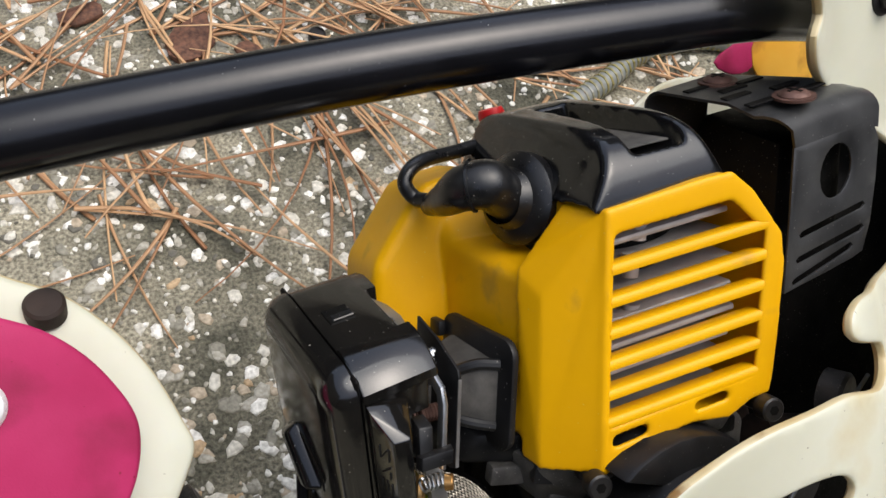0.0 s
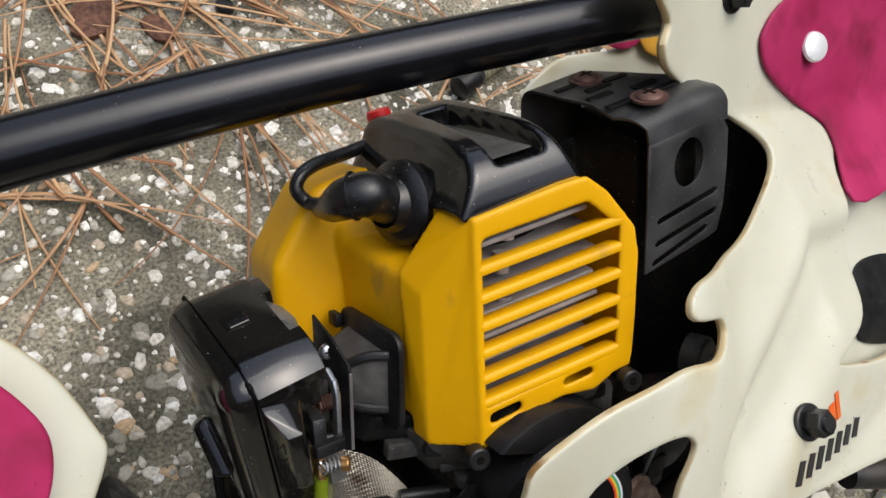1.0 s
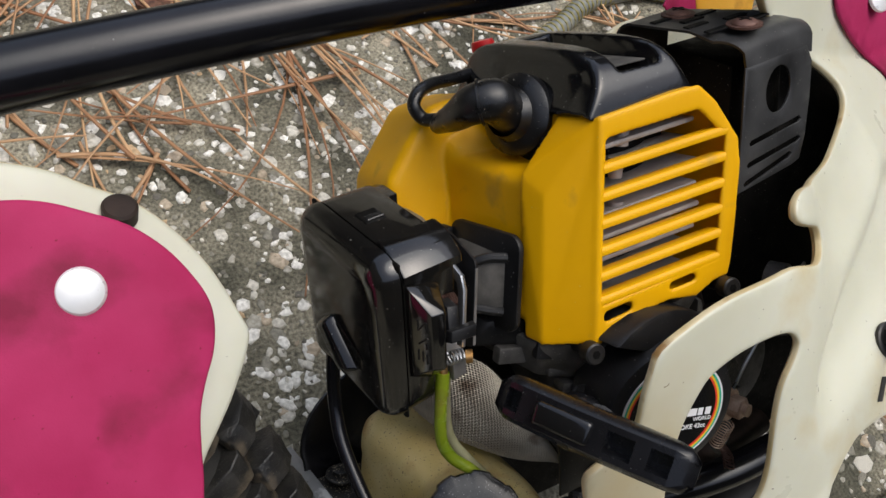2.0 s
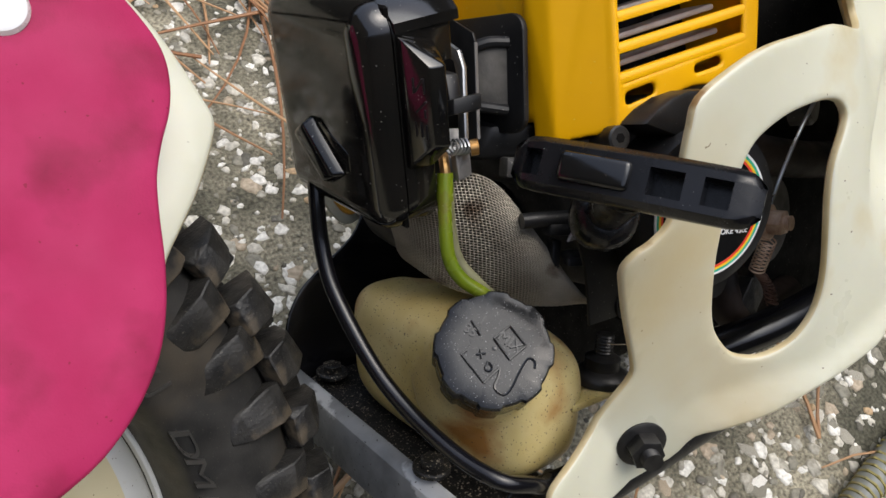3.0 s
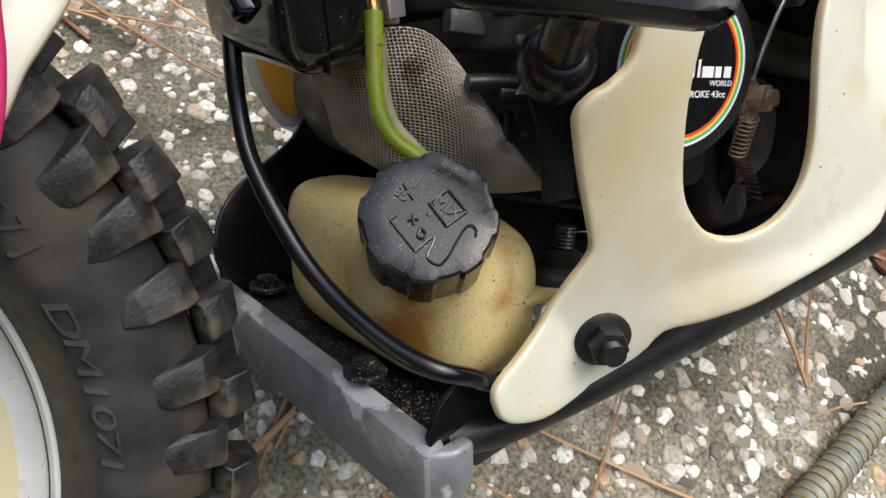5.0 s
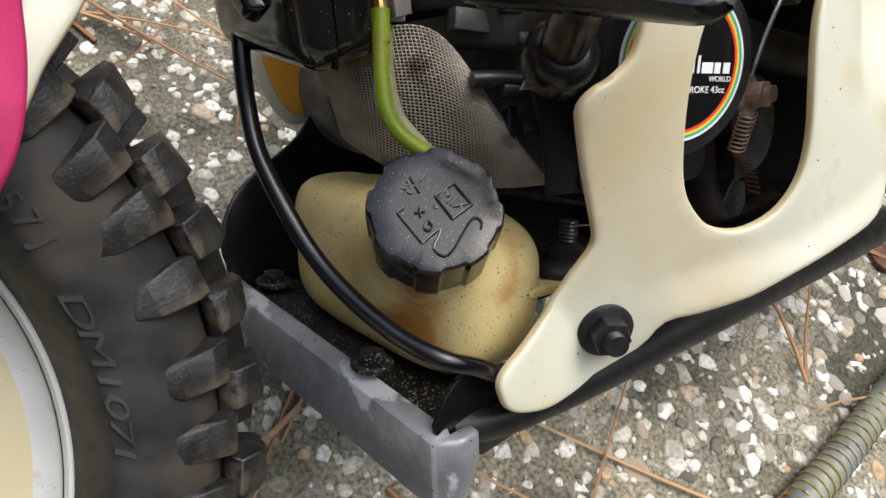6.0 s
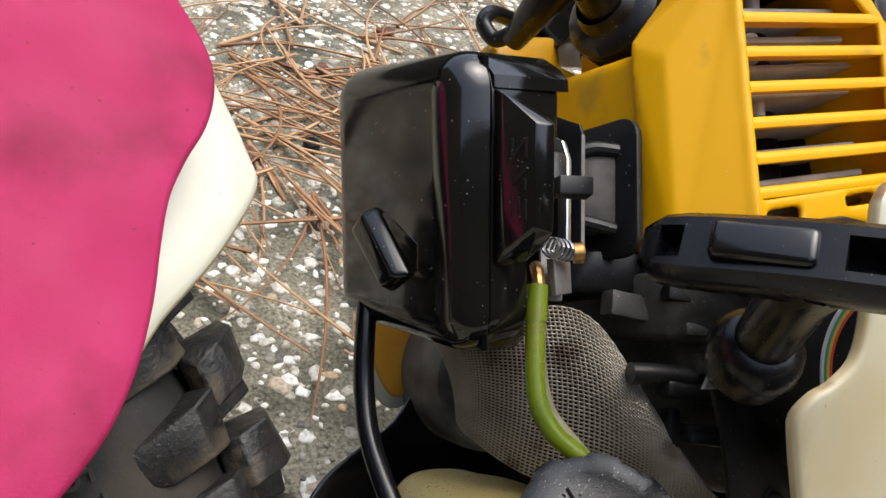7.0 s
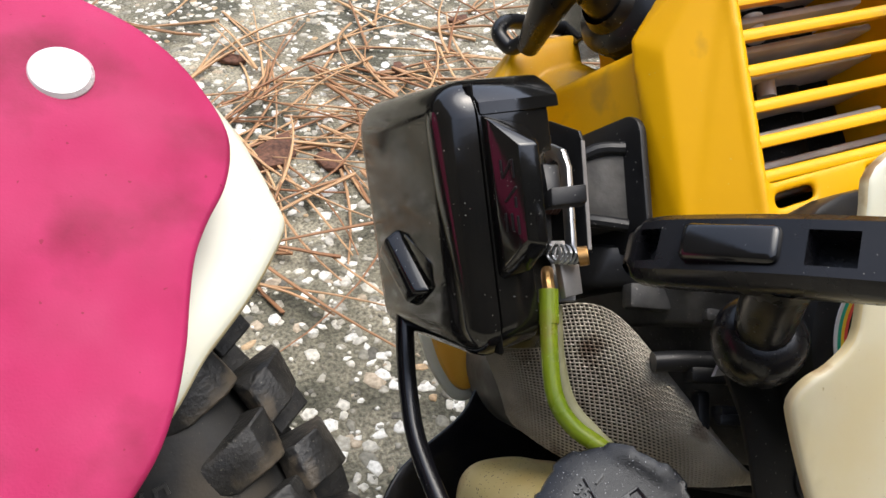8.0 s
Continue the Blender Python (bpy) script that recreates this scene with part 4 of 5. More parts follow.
part("tray_side", prism([(-8, -98), (-1, -86), (6, -80), (14, -77), (30, -80), (50, -82), (86, -84), (90, -104), (60, -117), (22, -122), (8, -118), (-6, -108)], 3, xz(0), 1), PAINT, bike, "black pressed steel corner plate")
# true panel on the left; extended right as black for the shaded interior
part("far_splash_panel", sheet(smooth_loop([(-6, -52), (-6, -28), (5, -9), (22, 4), (50, 22), (72, 48), (110, 62), (170, 66), (210, 30), (210, -80), (20, -78)], 4), [], lambda x, z: 190, 3, 14), PAINT, bike, "black curved splash panel, carried on as fill for the shaded interior")
part("lower_rail", tube([(6, 6, -106), (60, -4, -106), (200, -12, -95), (380, -18, -83), (520, -18, -77)], [10.5, 10.5, 13, 14, 14], 20), MATT, bike, "black painted lower frame tube")


# -- near side cream cover --
def ramp01(v):
    v = min(1.0, max(0.0, v))
    return v * v * (3 - 2 * v)


def between(x, pts):
    """The height of a polyline at x."""
    return float(np.interp(x, [p[0] for p in pts], [p[1] for p in pts]))


def cover_y(x, z):
    """The side cover's surface: it swells towards the rear, with a hollow below its upper crease."""
    a = x if x < 150 else 150 + 65 * (1 - math.exp((150 - x) / 65))
    a = (a + (200 - a) * ramp01((z - 190) / 80)) / 100
    b = min(z, 260) / 100
    y = -27.26 - 13.62 * a - 42.12 * b - 36.7 * a * a + 23.05 * a * b + 3.32 * b * b + 11.49 * a ** 3 + 2.69 * b ** 3
    if x < 110:  # the foot of the arm stands off the frame
        y = min(y, -25 - 0.12 * (x - 40)) if z < -40 else y
    d = between(x, ((165, 86), (200, 104), (245, 131), (310, 173), (330, 190))) - z
    y += 20 * ramp01((x - 175) / 70) * ramp01((36 - d) / 74)
    y += 16 * ramp01((d + 6) / 28) * (1 - ramp01((d - 32) / 45)) * ramp01((x - 175) / 40)
    d = between(x, ((80, -53), (95, -43), (113, -35), (132, -31), (153, -25), (178, -14), (206, -3), (290, 30), (400, 60))) - z
    y -= 0.45 * max(0.0, min(d, 30)) * ramp01((x - 75) / 30)
    return y


def on_cover(x, z, lift=0.6):
    e = 1.0
    n = Vector((cover_y(x + e, z) - cover_y(x - e, z), -2 * e, cover_y(x, z + e) - cover_y(x, z - e))).normalized()
    return fr(Vector((x, cover_y(x, z), z)) + n * lift, n, (1, 0, 0))


OUT = [(18, -85), (21, -91), (29, -95), (43, -97), (58, -94), (72, -88), (85, -75), (93, -61), (106, -56), (125, -50), (142, -42), (172, -28), (194, -18), (210, -2), (226, 18), (246, 27), (290, 28), (345, 28), (400, 27), (432, 36), (457, 83), (380, 90), (328, 100), (316, 107), (336, 116), (361, 127), (374, 143), (380, 173), (391, 197),
       (404, 224), (440, 260), (460, 345), (440, 410), (300, 407), (225, 402), (196, 380), (186, 350), (182, 337), (203, 321), (196, 309), (205, 298), (226, 290), (256, 279), (285, 266), (312, 254), (326, 242), (326, 231), (313, 219), (284, 202), (258, 190), (225, 184), (184, 187), (171, 184),
       (166, 178), (169, 172), (195, 166), (203, 156), (197, 149), (182, 144), (157, 146), (134, 142), (105, 136), (83, 127), (63, 115), (60, 104), (59, 88), (60, 72), (58, 58), (50, 49), (43, 45), (38, 39), (40, 31), (48, 11), (57, -10), (60, -22), (54, -36), (46, -52), (33, -65), (20, -75), (17, -80)]
HOLE = [(86, 66), (91, 84), (97, 95), (108, 103), (122, 109), (141, 113), (155, 112), (162, 104), (159, 94), (152, 80), (150, 62), (151, 42), (152, 22), (150, 5), (144, -8), (135, -17), (122, -22), (108, -19), (98, -9), (92, 2), (88, 18), (85, 42)]

cream = part("side_cover", sheet(smooth_loop(OUT, 3), [smooth_loop(HOLE, 3)], cover_y, 6, 4.2, 2.0, 1), WORN, bike, "cream moulded plastic side cover, yellowed at the edges", 40)
cream.data.materials.append(EDGE)
hexbolt(on_cover(73, -65, 0), 9.5, 9, BOLT, cream, 13.8, 7)
PK = [(420, 397), (380, 357), (360, 342), (334, 330), (320, 316), (318, 305), (329, 289), (358, 272), (398, 254), (409, 242), (408, 224), (397, 197), (458, 199), (529, 213), (520, 400)]
pinkr = part("pink_panel", sheet(smooth_loop(PK, 3), [], lambda x, z: cover_y(x, z) - 4, 3.5, 10, 1.6), PINK, cream, "magenta foam panel riveted on the cream plastic", 50)
part("rivet", lathe([(0, 2.2), (6, 1.9), (10, 0.8), (11, -1)], fr((379, cover_y(379, 303) - 8.5, 303), (-0.32, -0.92, 0.22)), 30), RIVET, pinkr)

# -- left front guard: pink over cream --
seat["now"] = STRAIGHT
def front_y(x, z):
    return 14 + 0.30 * z


LP = [(-205, 199), (-187, 197), (-171, 191), (-154, 183), (-140, 171), (-130, 157), (-124.5, 145), (-124, 134), (-127, 122), (-133, 110), (-138, 97), (-140.5, 82), (-142.5, 65), (-147, 46), (-155, 29), (-170, 12), (-190, 0), (-230, -12), (-290, -6), (-335, 40), (-345, 120), (-300, 180), (-240, 198)]
LC = [(-230, 214), (-200, 210), (-177, 204), (-162, 196), (-142, 186), (-126, 171), (-114, 155), (-106, 139), (-100, 124), (-98, 119), (-97.5, 116), (-98.5, 112), (-103, 103), (-113, 87), (-124, 73), (-132, 63), (-144, 44), (-165, 20), (-220, 0), (-320, 20), (-335, 120), (-300, 190)]


def guard_y(x, z):
    """The cream guard leans back like the pink panel in front of it."""
    return 39 + 0.33 * z


fguard = part("front_guard", sheet(smooth_loop(LC, 4), [], guard_y, 9, 8, 3.0, 1), CREAM, bike, "cream plastic front guard", 40)
fguard.data.materials.append(EDGE)
pinkl = part("pink_panel", sheet(smooth_loop(LP, 4), [], front_y, 4, 10, 2.0), PINK, fguard, "magenta foam panel with a steel rivet", 50)
part("rivet", lathe([(0, 2.6), (6, 2.3), (9.6, 1.1), (10.8, -0.5), (10.8, -2)], fr((-178, front_y(-178, 160) - 0.5, 160), (-0.1, -1, 0.3)), 36), RIVET, pinkl)
part("bolt", lathe([(0, 1.2), (3.5, 1.6), (7, 1.4), (8.4, 0.2), (8.4, -8), (0, -8)], fr((-149, guard_y(-149, 184) - 3.5, 187), (-0.1, -0.62, 0.78)), 28), SOOT, fguard, "dark rusty bolt head")

# -- front wheel --
WN = Vector((0.0934, -0.9948, 0.0399)).normalized()
WM = fr(Vector((-295.2, 97.6, -97.0)) - WN * 12, WN, (1, 0, 0))
half = [(166, 8), (169.5, 11), (171, 19), (173, 29), (175.5, 36), (178.5, 39.4), (183, 41), (190, 42.6), (203, 44.2), (212, 44.2), (220, 42.6), (228, 38), (235, 29), (240, 16), (242, 0)]
tyre = part("tyre", lathe(half + [(r, -z) for r, z in half[-2::-1]], WM, 150), RUBBER, bike, "worn black knobbly tyre")
rimo = part("wheel_rim", lathe([(166.4, 4), (166.6, 10), (167.4, 12), (168.6, 12.6), (170, 11.8), (170.6, 8)], WM, 110), RIM, bike, "white plastic wheel rim")
part("rim_shoulder", lathe([(166.6, 5), (164, 1), (160, -3), (157, -4), (156, -7), (165, -7)], WM, 110), RIM, rimo, "dirty white inner shoulder")
part("hub_disc", lathe([(157.4, -3.8), (152, -6.2), (147, -7.4), (143, -7.8), (139, -7.0), (134, -5), (129, -2.5), (123, 0), (115, 2), (100, 4), (60, 7), (30, 10), (0, 10)], WM, 110), HUB, rimo, "cream moulded wheel centre")


def tread(points, rng):
    """One tread block from (radius, offset, half width) corners, its edges torn a little."""
    pts = [(r + rng.uniform(-1.8, 1.8), side * t + rng.uniform(-1.9, 1.9), w + rng.uniform(-1.2, 1.2)) for r, w, t in points for side in (-1, 1)]
    return hull(pts, 0.7, 1)


TREADS = (((200, 43.0, 6.5), (209, 46.4, 9), (226, 48.6, 9.5), (233.5, 46, 9.5), (238, 38, 10), (202, 38, 9.5), (226, 32, 11.5)),
          ((236, 45, 8.5), (249, 42.5, 9.5), (259, 32, 9.5), (262, 18, 9), (232, 36, 11), (240, 14, 11.5)),
          ((265, -12, 10), (265, 12, 10.5), (243, -15, 12.5), (243, 15, 12.5)),
          ((260, -30, 10), (262, -15, 10), (248, -41, 11), (236, -44, 10.5), (224, -40, 8), (240, -12, 11)))
place = WM.copy()
place.translation = WM.translation * MM
rng4 = np.random.default_rng(12)
moulds = [[part("tread_knob", tread(points, rng4), KNOB, tyre) for _ in range(4)] for points in TREADS]
for mould in [ob for row in moulds for ob in row]:
    mould["first"] = True
step = 2 * math.pi / 39
for i in range(39):
    for k, off in ((0, 0.6), (1, 0.12), (2, 0.62), (3, 0.1)):
        ob = moulds[k][(i + i // 3 + k) % 4]
        if ob.pop("first", False) is not True:
            ob = new("tread_knob", ob.data)
            ob.parent = tyre
        roll = 0.09 * math.sin(5 * i + k)
        ob.matrix_basis = place @ Matrix.Rotation((i + off) * step + 0.016 * math.sin(7 * i + 2 * k), 4, "Z") @ Matrix.Translation((0.25 * S, 0, 0)) @ Matrix.Rotation(roll, 4, "X") @ Matrix.Translation((-0.25 * S, 0, 0))


# -- inner engine parts, and near-black fills added for the interior's shade --
# these two block the ground behind; their black is the shade
part("frame_plate", sheet([(75, -92), (180, -96), (330, -92), (330, 60), (320, 200), (230, 212), (120, 90), (75, 60)], [], lambda x, z: 95, 3, 20), DARK, bike, "added near-black plate for the shaded interior")
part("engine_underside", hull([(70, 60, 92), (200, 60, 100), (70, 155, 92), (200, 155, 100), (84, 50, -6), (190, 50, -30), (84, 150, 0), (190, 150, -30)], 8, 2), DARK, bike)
part("engine_block", hull([(56, 8, 94), (76, -15, 97), (112, -20, 102), (50, 85, 97), (112, 85, 102), (64, 18, 68), (82, 6, 66), (112, 0, 66), (62, 85, 72), (112, 85, 66)], 2.5, 2), CASE, bike, "dull grey-black engine casting")
part("intake_block", hull([(32, 42, 86), (76, 20, 86), (30, 95, 84), (76, 95, 84), (38, 36, 104), (76, 14, 104), (20, 96, 114), (76, 96, 114), (20, 150, 112), (76, 150, 114)], 3, 2), MATT, bike)
part("exhaust_pipe", tube([(190, 40, 120), (225, 30, 95), (240, 20, 40), (228, 5, -20), (250, 0, -45), (320, 0, -40)], [14, 14, 13, 12, 12, 12], 18), SOOT, bike, "sooty brown exhaust pipe")
part("chain_guide", lathe([(0, 0), (30, 0), (32, 2), (32, 8), (0, 8)], fr((285, 8, 20), (0, -1, 0)), 36), CASE, bike)
part("inner_cylinder", lathe([(0, 0), (20, 0), (20, 40), (0, 40)], fr((150, 10, 10), (0, -1, 0.2)), 24), MATT, bike)

seat["now"] = TURNED
# added solid; its black gives the shade seen through the cover's hole
part("rear_inner_guard", hull([(205, 45, -68), (520, 20, -60), (200, 190, -62), (520, 190, -55), (200, 60, 185), (330, 30, 205), (520, 30, 190), (200, 175, 180), (330, 190, 205), (520, 190, 190), (245, 72, 250), (330, 60, 258), (330, 170, 250), (245, 170, 245)], 10, 2), DARK, bike, "added near-black mass for the shade behind the side cover")
part("swing_arm", tube([(215, 10, 70), (300, 8, 52), (420, 6, 40), (510, 5, 34)], 13, 16), SOOT, bike, "brown-black swing arm tube")
part("pivot_collar", lathe([(0, 14), (13, 14), (15, 12), (15, 0), (0, 0)], fr((252, -6, 96), (0.3, -1, 0)), 24), CASE, bike)
part("lower_cross_tube", tube([(150, 30, -64), (230, -2, -52), (330, -10, -40), (420, -14, -30)], 12, 18), PAINT, bike)

# -- screws under the shroud --
seat["now"] = TURNED
for p, d in (((69, -20, 95), (-0.2, -1, 0.1)), ((164, -37, 119), (-0.2, -1, 0.1))):
    ob = part("shroud_screw", join(lathe([(0, 5), (5.4, 5), (6.4, 4.2), (6.6, -3), (4, -3), (4, -16)], fr(p, d), 18)), BOLT, bike, "black socket-head screw")
    # near-black hexagon lays in the shade of the screw's socket
    part("socket", prism([(2.6 * math.cos(math.pi * i / 3), 2.6 * math.sin(math.pi * i / 3)) for i in range(6)], 0.5, fr(Vector(p) + Vector(d).normalized() * 4.8, d)), DARK, ob)

# -- stud and nut beside the tank --
seat["now"] = STRAIGHT
prof = [(0, 27)] + [(5.4 if k % 2 else 4.8, 27 - k) for k in range(13)] + [(8, 14), (10.5, 12.5), (10.5, 6), (12, 5.5), (16, 3), (17, 1), (17, -2), (0, -2)]
part("tank_stud", lathe(prof, fr((98, 10, -47), (0.05, -0.1, 1)), 24), BOLT, bike, "black threaded stud with rubber washer")
part("tank_tab", rbox((56, 26, 5), 2, 2, Matrix.Translation((84, 10, -52)) @ Matrix.Rotation(0.05, 4, "Y")), TANK, tank, "cream moulded fixing tab")
part("vent_grommet", lathe([(0, 6), (6, 6), (11, 3), (12, -6), (0, -6)], fr((22, 22, 4), (-0.3, -0.4, 0.85)), 24), BOOT, tank)

# -- hairs and lint caught on the fittings --
LINT = surface("lint", (0.22, 0.18, 0.12), (0.36, 0.30, 0.22), 80, (0.6, 0.8), bump=0.0)
for pts in (((96, 4, -24), (88, -8, -20), (100, -14, -21), (112, -10, -23)), ((92, -6, -46), (80, -16, -40), (70, -18, -48), (76, -20, -62)), ((98, -10, -30), (108, -18, -34), (104, -24, -46))):
    part("hair", tube(list(pts), 0.35, 5), LINT, bike)

# -- green fuel hoses --
HOSE = surface("green_fuel_hose", (0.13, 0.19, 0.008), (0.20, 0.25, 0.014), 40, (0.18, 0.32), bump=0.05, sss=0.3, stain=(0.16, 0.15, 0.02), stain_scale=60)
HOSE_D = surface("dusty_hose", (0.13, 0.125, 0.06), (0.22, 0.21, 0.11), 60, (0.5, 0.7), bump=0.2)
part("fuel_hose", tube([(-1, 30, 82), (-3, 29, 62), (-2.5, 28, 42), (3, 25, 30), (13, 20, 21), (23, 15, 10)], 3.6, 16), HOSE, bike, "translucent green fuel hose")
part("return_hose", tube([(6, 36, 78), (6, 36, 56), (8, 33, 38), (14, 26, 26), (20, 21, 18), (28, 16, 8)], 3.3, 16), HOSE_D, bike, "dusty yellow-green fuel hose")
part("hose_collar", tube([(-1, 30, 84), (-1.5, 29.8, 76), (-2, 29.5, 70)], 4.1, 16), HOSE, bike)
part("zinc_bracket", join(rbox((9, 2.5, 26), 0.8, 2, fr((9, 33, 92), (0.05, 0.1, 1), (0.9, -0.4, 0)))), ALU, carb, "dull zinc bracket")

# -- black clutch cable past the tank --
part("cable", tube([(-30, 101, 96), (-32, 100, 69), (-31, 100, 42), (-31, 90, 17), (-27, 65, -18), (-22, 40, -40), (-16, 10, -56), (-8, -10, -64), (8, -14, -71), (24, -10, -80), (44, 4, -88)], 4.4, 14), PAINT, bike, "black sheathed control cable")

# -- woven wire gauze under the carburettor --
WIRE = surface("gauze_wire", (0.36, 0.325, 0.265), (0.52, 0.48, 0.40), 60, (0.4, 0.6), metal=0.5, bump=0.05, stain=(0.10, 0.055, 0.03), stain_scale=35, stain_cut=0.58)


def gauze_at(u, v):
    """u runs along the gauze from the far end to the near end, v from its top edge down."""
    top = spline([(15, 112, 66), (14, 94, 73), (21, 60, 79), (38, 37, 75), (64, 26, 40), (89, 17, 3)], 6)
    low = spline([(30, 112, 28), (31, 104, 22), (42, 80, 8), (60, 50, 0), (76, 30, -2), (92, 16, -1)], 6)
    k = u * (len(top) - 1.001)
    i = int(k)
    a, b = top[i].lerp(top[i + 1], k - i), low[i].lerp(low[i + 1], k - i)
    p = a.lerp(b, v)
    p.y -= 9 * math.sin(math.pi * v)
    p.x -= 4 * math.sin(math.pi * v)
    return p


def gauze_mesh():
    verts, faces = [], []
    nu, nv = 74, 46
    def wire(pts):
        b = len(verts)
        for i, p in enumerate(pts):
            t = (pts[min(i + 1, len(pts) - 1)] - pts[max(i - 1, 0)]).normalized()
            s = t.cross(Vector((0.6, 0.7, 0.1))).normalized()
            n = t.cross(s)
            for k in range(4):
                verts.append(tuple((p + 0.42 * (math.cos(k * 1.5708) * s + math.sin(k * 1.5708) * n)) * MM))
        for i in range(len(pts) - 1):
            for k in range(4):
                faces.append((b + 4 * i + k, b + 4 * i + (k + 1) % 4, b + 4 * i + 4 + (k + 1) % 4, b + 4 * i + 4 + k))
    for i in range(nu + 1):
        wire([gauze_at(i / nu, j / nv) + Vector((-0.35, -0.4, 0)) * (1 if (i + j) % 2 else -1) for j in range(nv + 1)])
    for j in range(nv + 1):
        wire([gauze_at(i / nu, j / nv) + Vector((-0.35, -0.4, 0)) * (-1 if (i + j) % 2 else 1) for i in range(nu + 1)])
    me = bpy.data.meshes.new("wire_gauze")
    me.from_pydata(verts, [], faces)
    me.materials.append(WIRE)
    ob = new("wire_gauze", me)
    ob.parent = bike
    return tagged(ob, "dirty woven wire gauze heat shield", kind="stuff")


gauze = gauze_mesh()
# added backing sheet whose black is the shade behind the gauze
bm = bmesh.new()
grid = [[bm.verts.new(gauze_at(i / 20, j / 8) + Vector((4, 5, 0))) for j in range(9)] for i in range(21)]
for a, b in zip(grid, grid[1:]):
    for j in range(8):
        bm.faces.new((a[j], a[j + 1], b[j + 1], b[j]))
bmesh.ops.solidify(bm, geom=bm.faces[:], thickness=2)
part("gauze_lining", bm, DARK, gauze, "added near-black backing for the shade behind the wires")
part("shield_corner", prism([(41.5, 47.5), (60.5, 48), (52.5, 61.5)], 1.6, fr((0, -11, 0), (0, -1, 0)), 0.4), FIN, bike, "dusty bent sheet corner")
plate = part("starter_plate", prism([(50, 52), (58, 32), (61, 14), (62, -2), (120, -4), (120, 60), (70, 70)], 2, fr((0, -8, 0), (0, -1, 0)), 0.5), MATT, bike, "black starter base plate")
screw(fr((92, -10.5, 3), (0, -1, 0.1)), 6, 3, BOLT, plate, washer=8)
for px, py, pz, w, d, hgt in ((74, 14, 46, 30, 10, 7), (82, 12, 30, 22, 10, 6), (70, 22, 30, 6, 8, 20)):
    part("casting_block", rbox((w, d, hgt), 2, 2, fr((px, py, pz), (0.1, 0, 1), (1, -0.3, 0))), MATT, bike)

CAN = surface("dusty_can_steel", (0.11, 0.105, 0.095), (0.21, 0.20, 0.18), 40, (0.4, 0.6), metal=0.25, bump=0.15, stain=(0.05, 0.045, 0.04), stain_scale=30, stain_cut=0.55)
part("casting_block", rbox((20, 9, 11), 1.6, 2, fr((53, 31, 81), (0.1, 0, 1), (1, -0.25, 0))), CASE, bike)
part("casting_pipe", tube([(47, 24, 53), (58, 19, 53), (74, 13, 52)], 4.4, 14), MATT, bike)
part("casting_ledge", rbox((26, 8, 5), 1.4, 2, fr((82, 8, 27), (0.1, 0, 1), (1, -0.5, 0))), MATT, bike)
part("casting_tab", rbox((22, 8, 12), 1.6, 2, fr((67, 10, 88), (0.1, 0, 1), (1, -0.4, 0))), MATT, bike)
part("exhaust_can", lathe([(0, 16), (30, 16), (38, 12), (41.5, 5), (42, -2), (42, -40), (0, -40)], fr((92, 158, 50), (-0.25, -1, -0.1)), 64), CAN, bike, "dull grey exhaust can end")

# -- brake bolt with its two springs --
hexbolt(fr((178, -48, 40.5), (0, -1, 0.05)), 7.5, 9, TANNED, bike, 11, 5, "brake_bolt")


def coil(a, b, r, turns, wire_r):
    a, b = Vector(a), Vector(b)
    m = fr((0, 0, 0), b - a)
    n = turns * 8
    return tube([tuple(a.lerp(b, i / n) + m.to_3x3() @ Vector((r * math.cos(i * 0.7854), r * math.sin(i * 0.7854), 0))) for i in range(n + 1)], wire_r, 5, 2)


part("return_spring", coil((168, -54, 32), (172, -46, 12), 4.4, 9, 0.45), TANNED, bike, "fine rusty return spring")
part("tension_spring", tube([tuple(spline([(172, -46, 12), (181, -45, 7), (189, -46, -2), (193, -47, -14)], 24)[k] + Vector((3.6 * math.cos(k * 1.1), 3.6 * math.sin(k * 1.1), 0.8 * math.sin(k * 1.1)))) for k in range(72)], 0.6, 5, 2), RUST, bike, "rusted tension spring")
part("thin_cable", tube([(250, -50, 125), (205, -55, 98), (186, -52, 70), (180, -48, 48)], 1.2, 8), ZINC, bike)

# -- label print: bars for the maker's name, words below --
PRINT = surface("white_print", (0.78, 0.78, 0.78), (0.8, 0.8, 0.8), 50, (0.4, 0.5), bump=0.01)


def words(text, size, m, material, parent, depth=0.3, name="lettering", label=""):
    """Raised lettering in the built-in font, centred at m's origin."""
    cu = bpy.data.curves.new(name, "FONT")
    cu.body, cu.size, cu.extrude = text, size, depth
    cu.align_x, cu.align_y = "CENTER", "CENTER"
    tmp = bpy.data.objects.new(name, cu)
    me = bpy.data.meshes.new_from_object(tmp)
    bm = bmesh.new()
    bm.from_mesh(me)
    bpy.data.objects.remove(tmp)
    bpy.data.meshes.remove(me)
    bm.transform(m)
    return part(name, bm, material, parent, label)


lab = rc @ Matrix.Translation((0, 0, 6.8))
for x, w, h in ((-3.5, 3.6, 5.0), (0.6, 3.6, 5.0), (4.8, 3.6, 5.0), (9.0, 1.5, 8.0), (14.2, 6.6, 5.0), (20.2, 3.6, 5.0), (25.6, 4.0, 5.0)):
    part("name_bar", rbox((w, h, 0.4), 0.1, 1, lab @ Matrix.Translation((x, -3.6 + h / 2, 0))), PRINT, recoil)
words("WORLD", 3.6, lab @ Matrix.Translation((22.4, -6.2, 0)), PRINT, recoil)
words("2 STROKE 43cc", 4.4, lab @ Matrix.Translation((11.5, -11.2, 0)), PRINT, recoil)

# -- marks moulded on the fuel cap --
cl = cm @ Matrix.Translation((0, 0, 0.2))
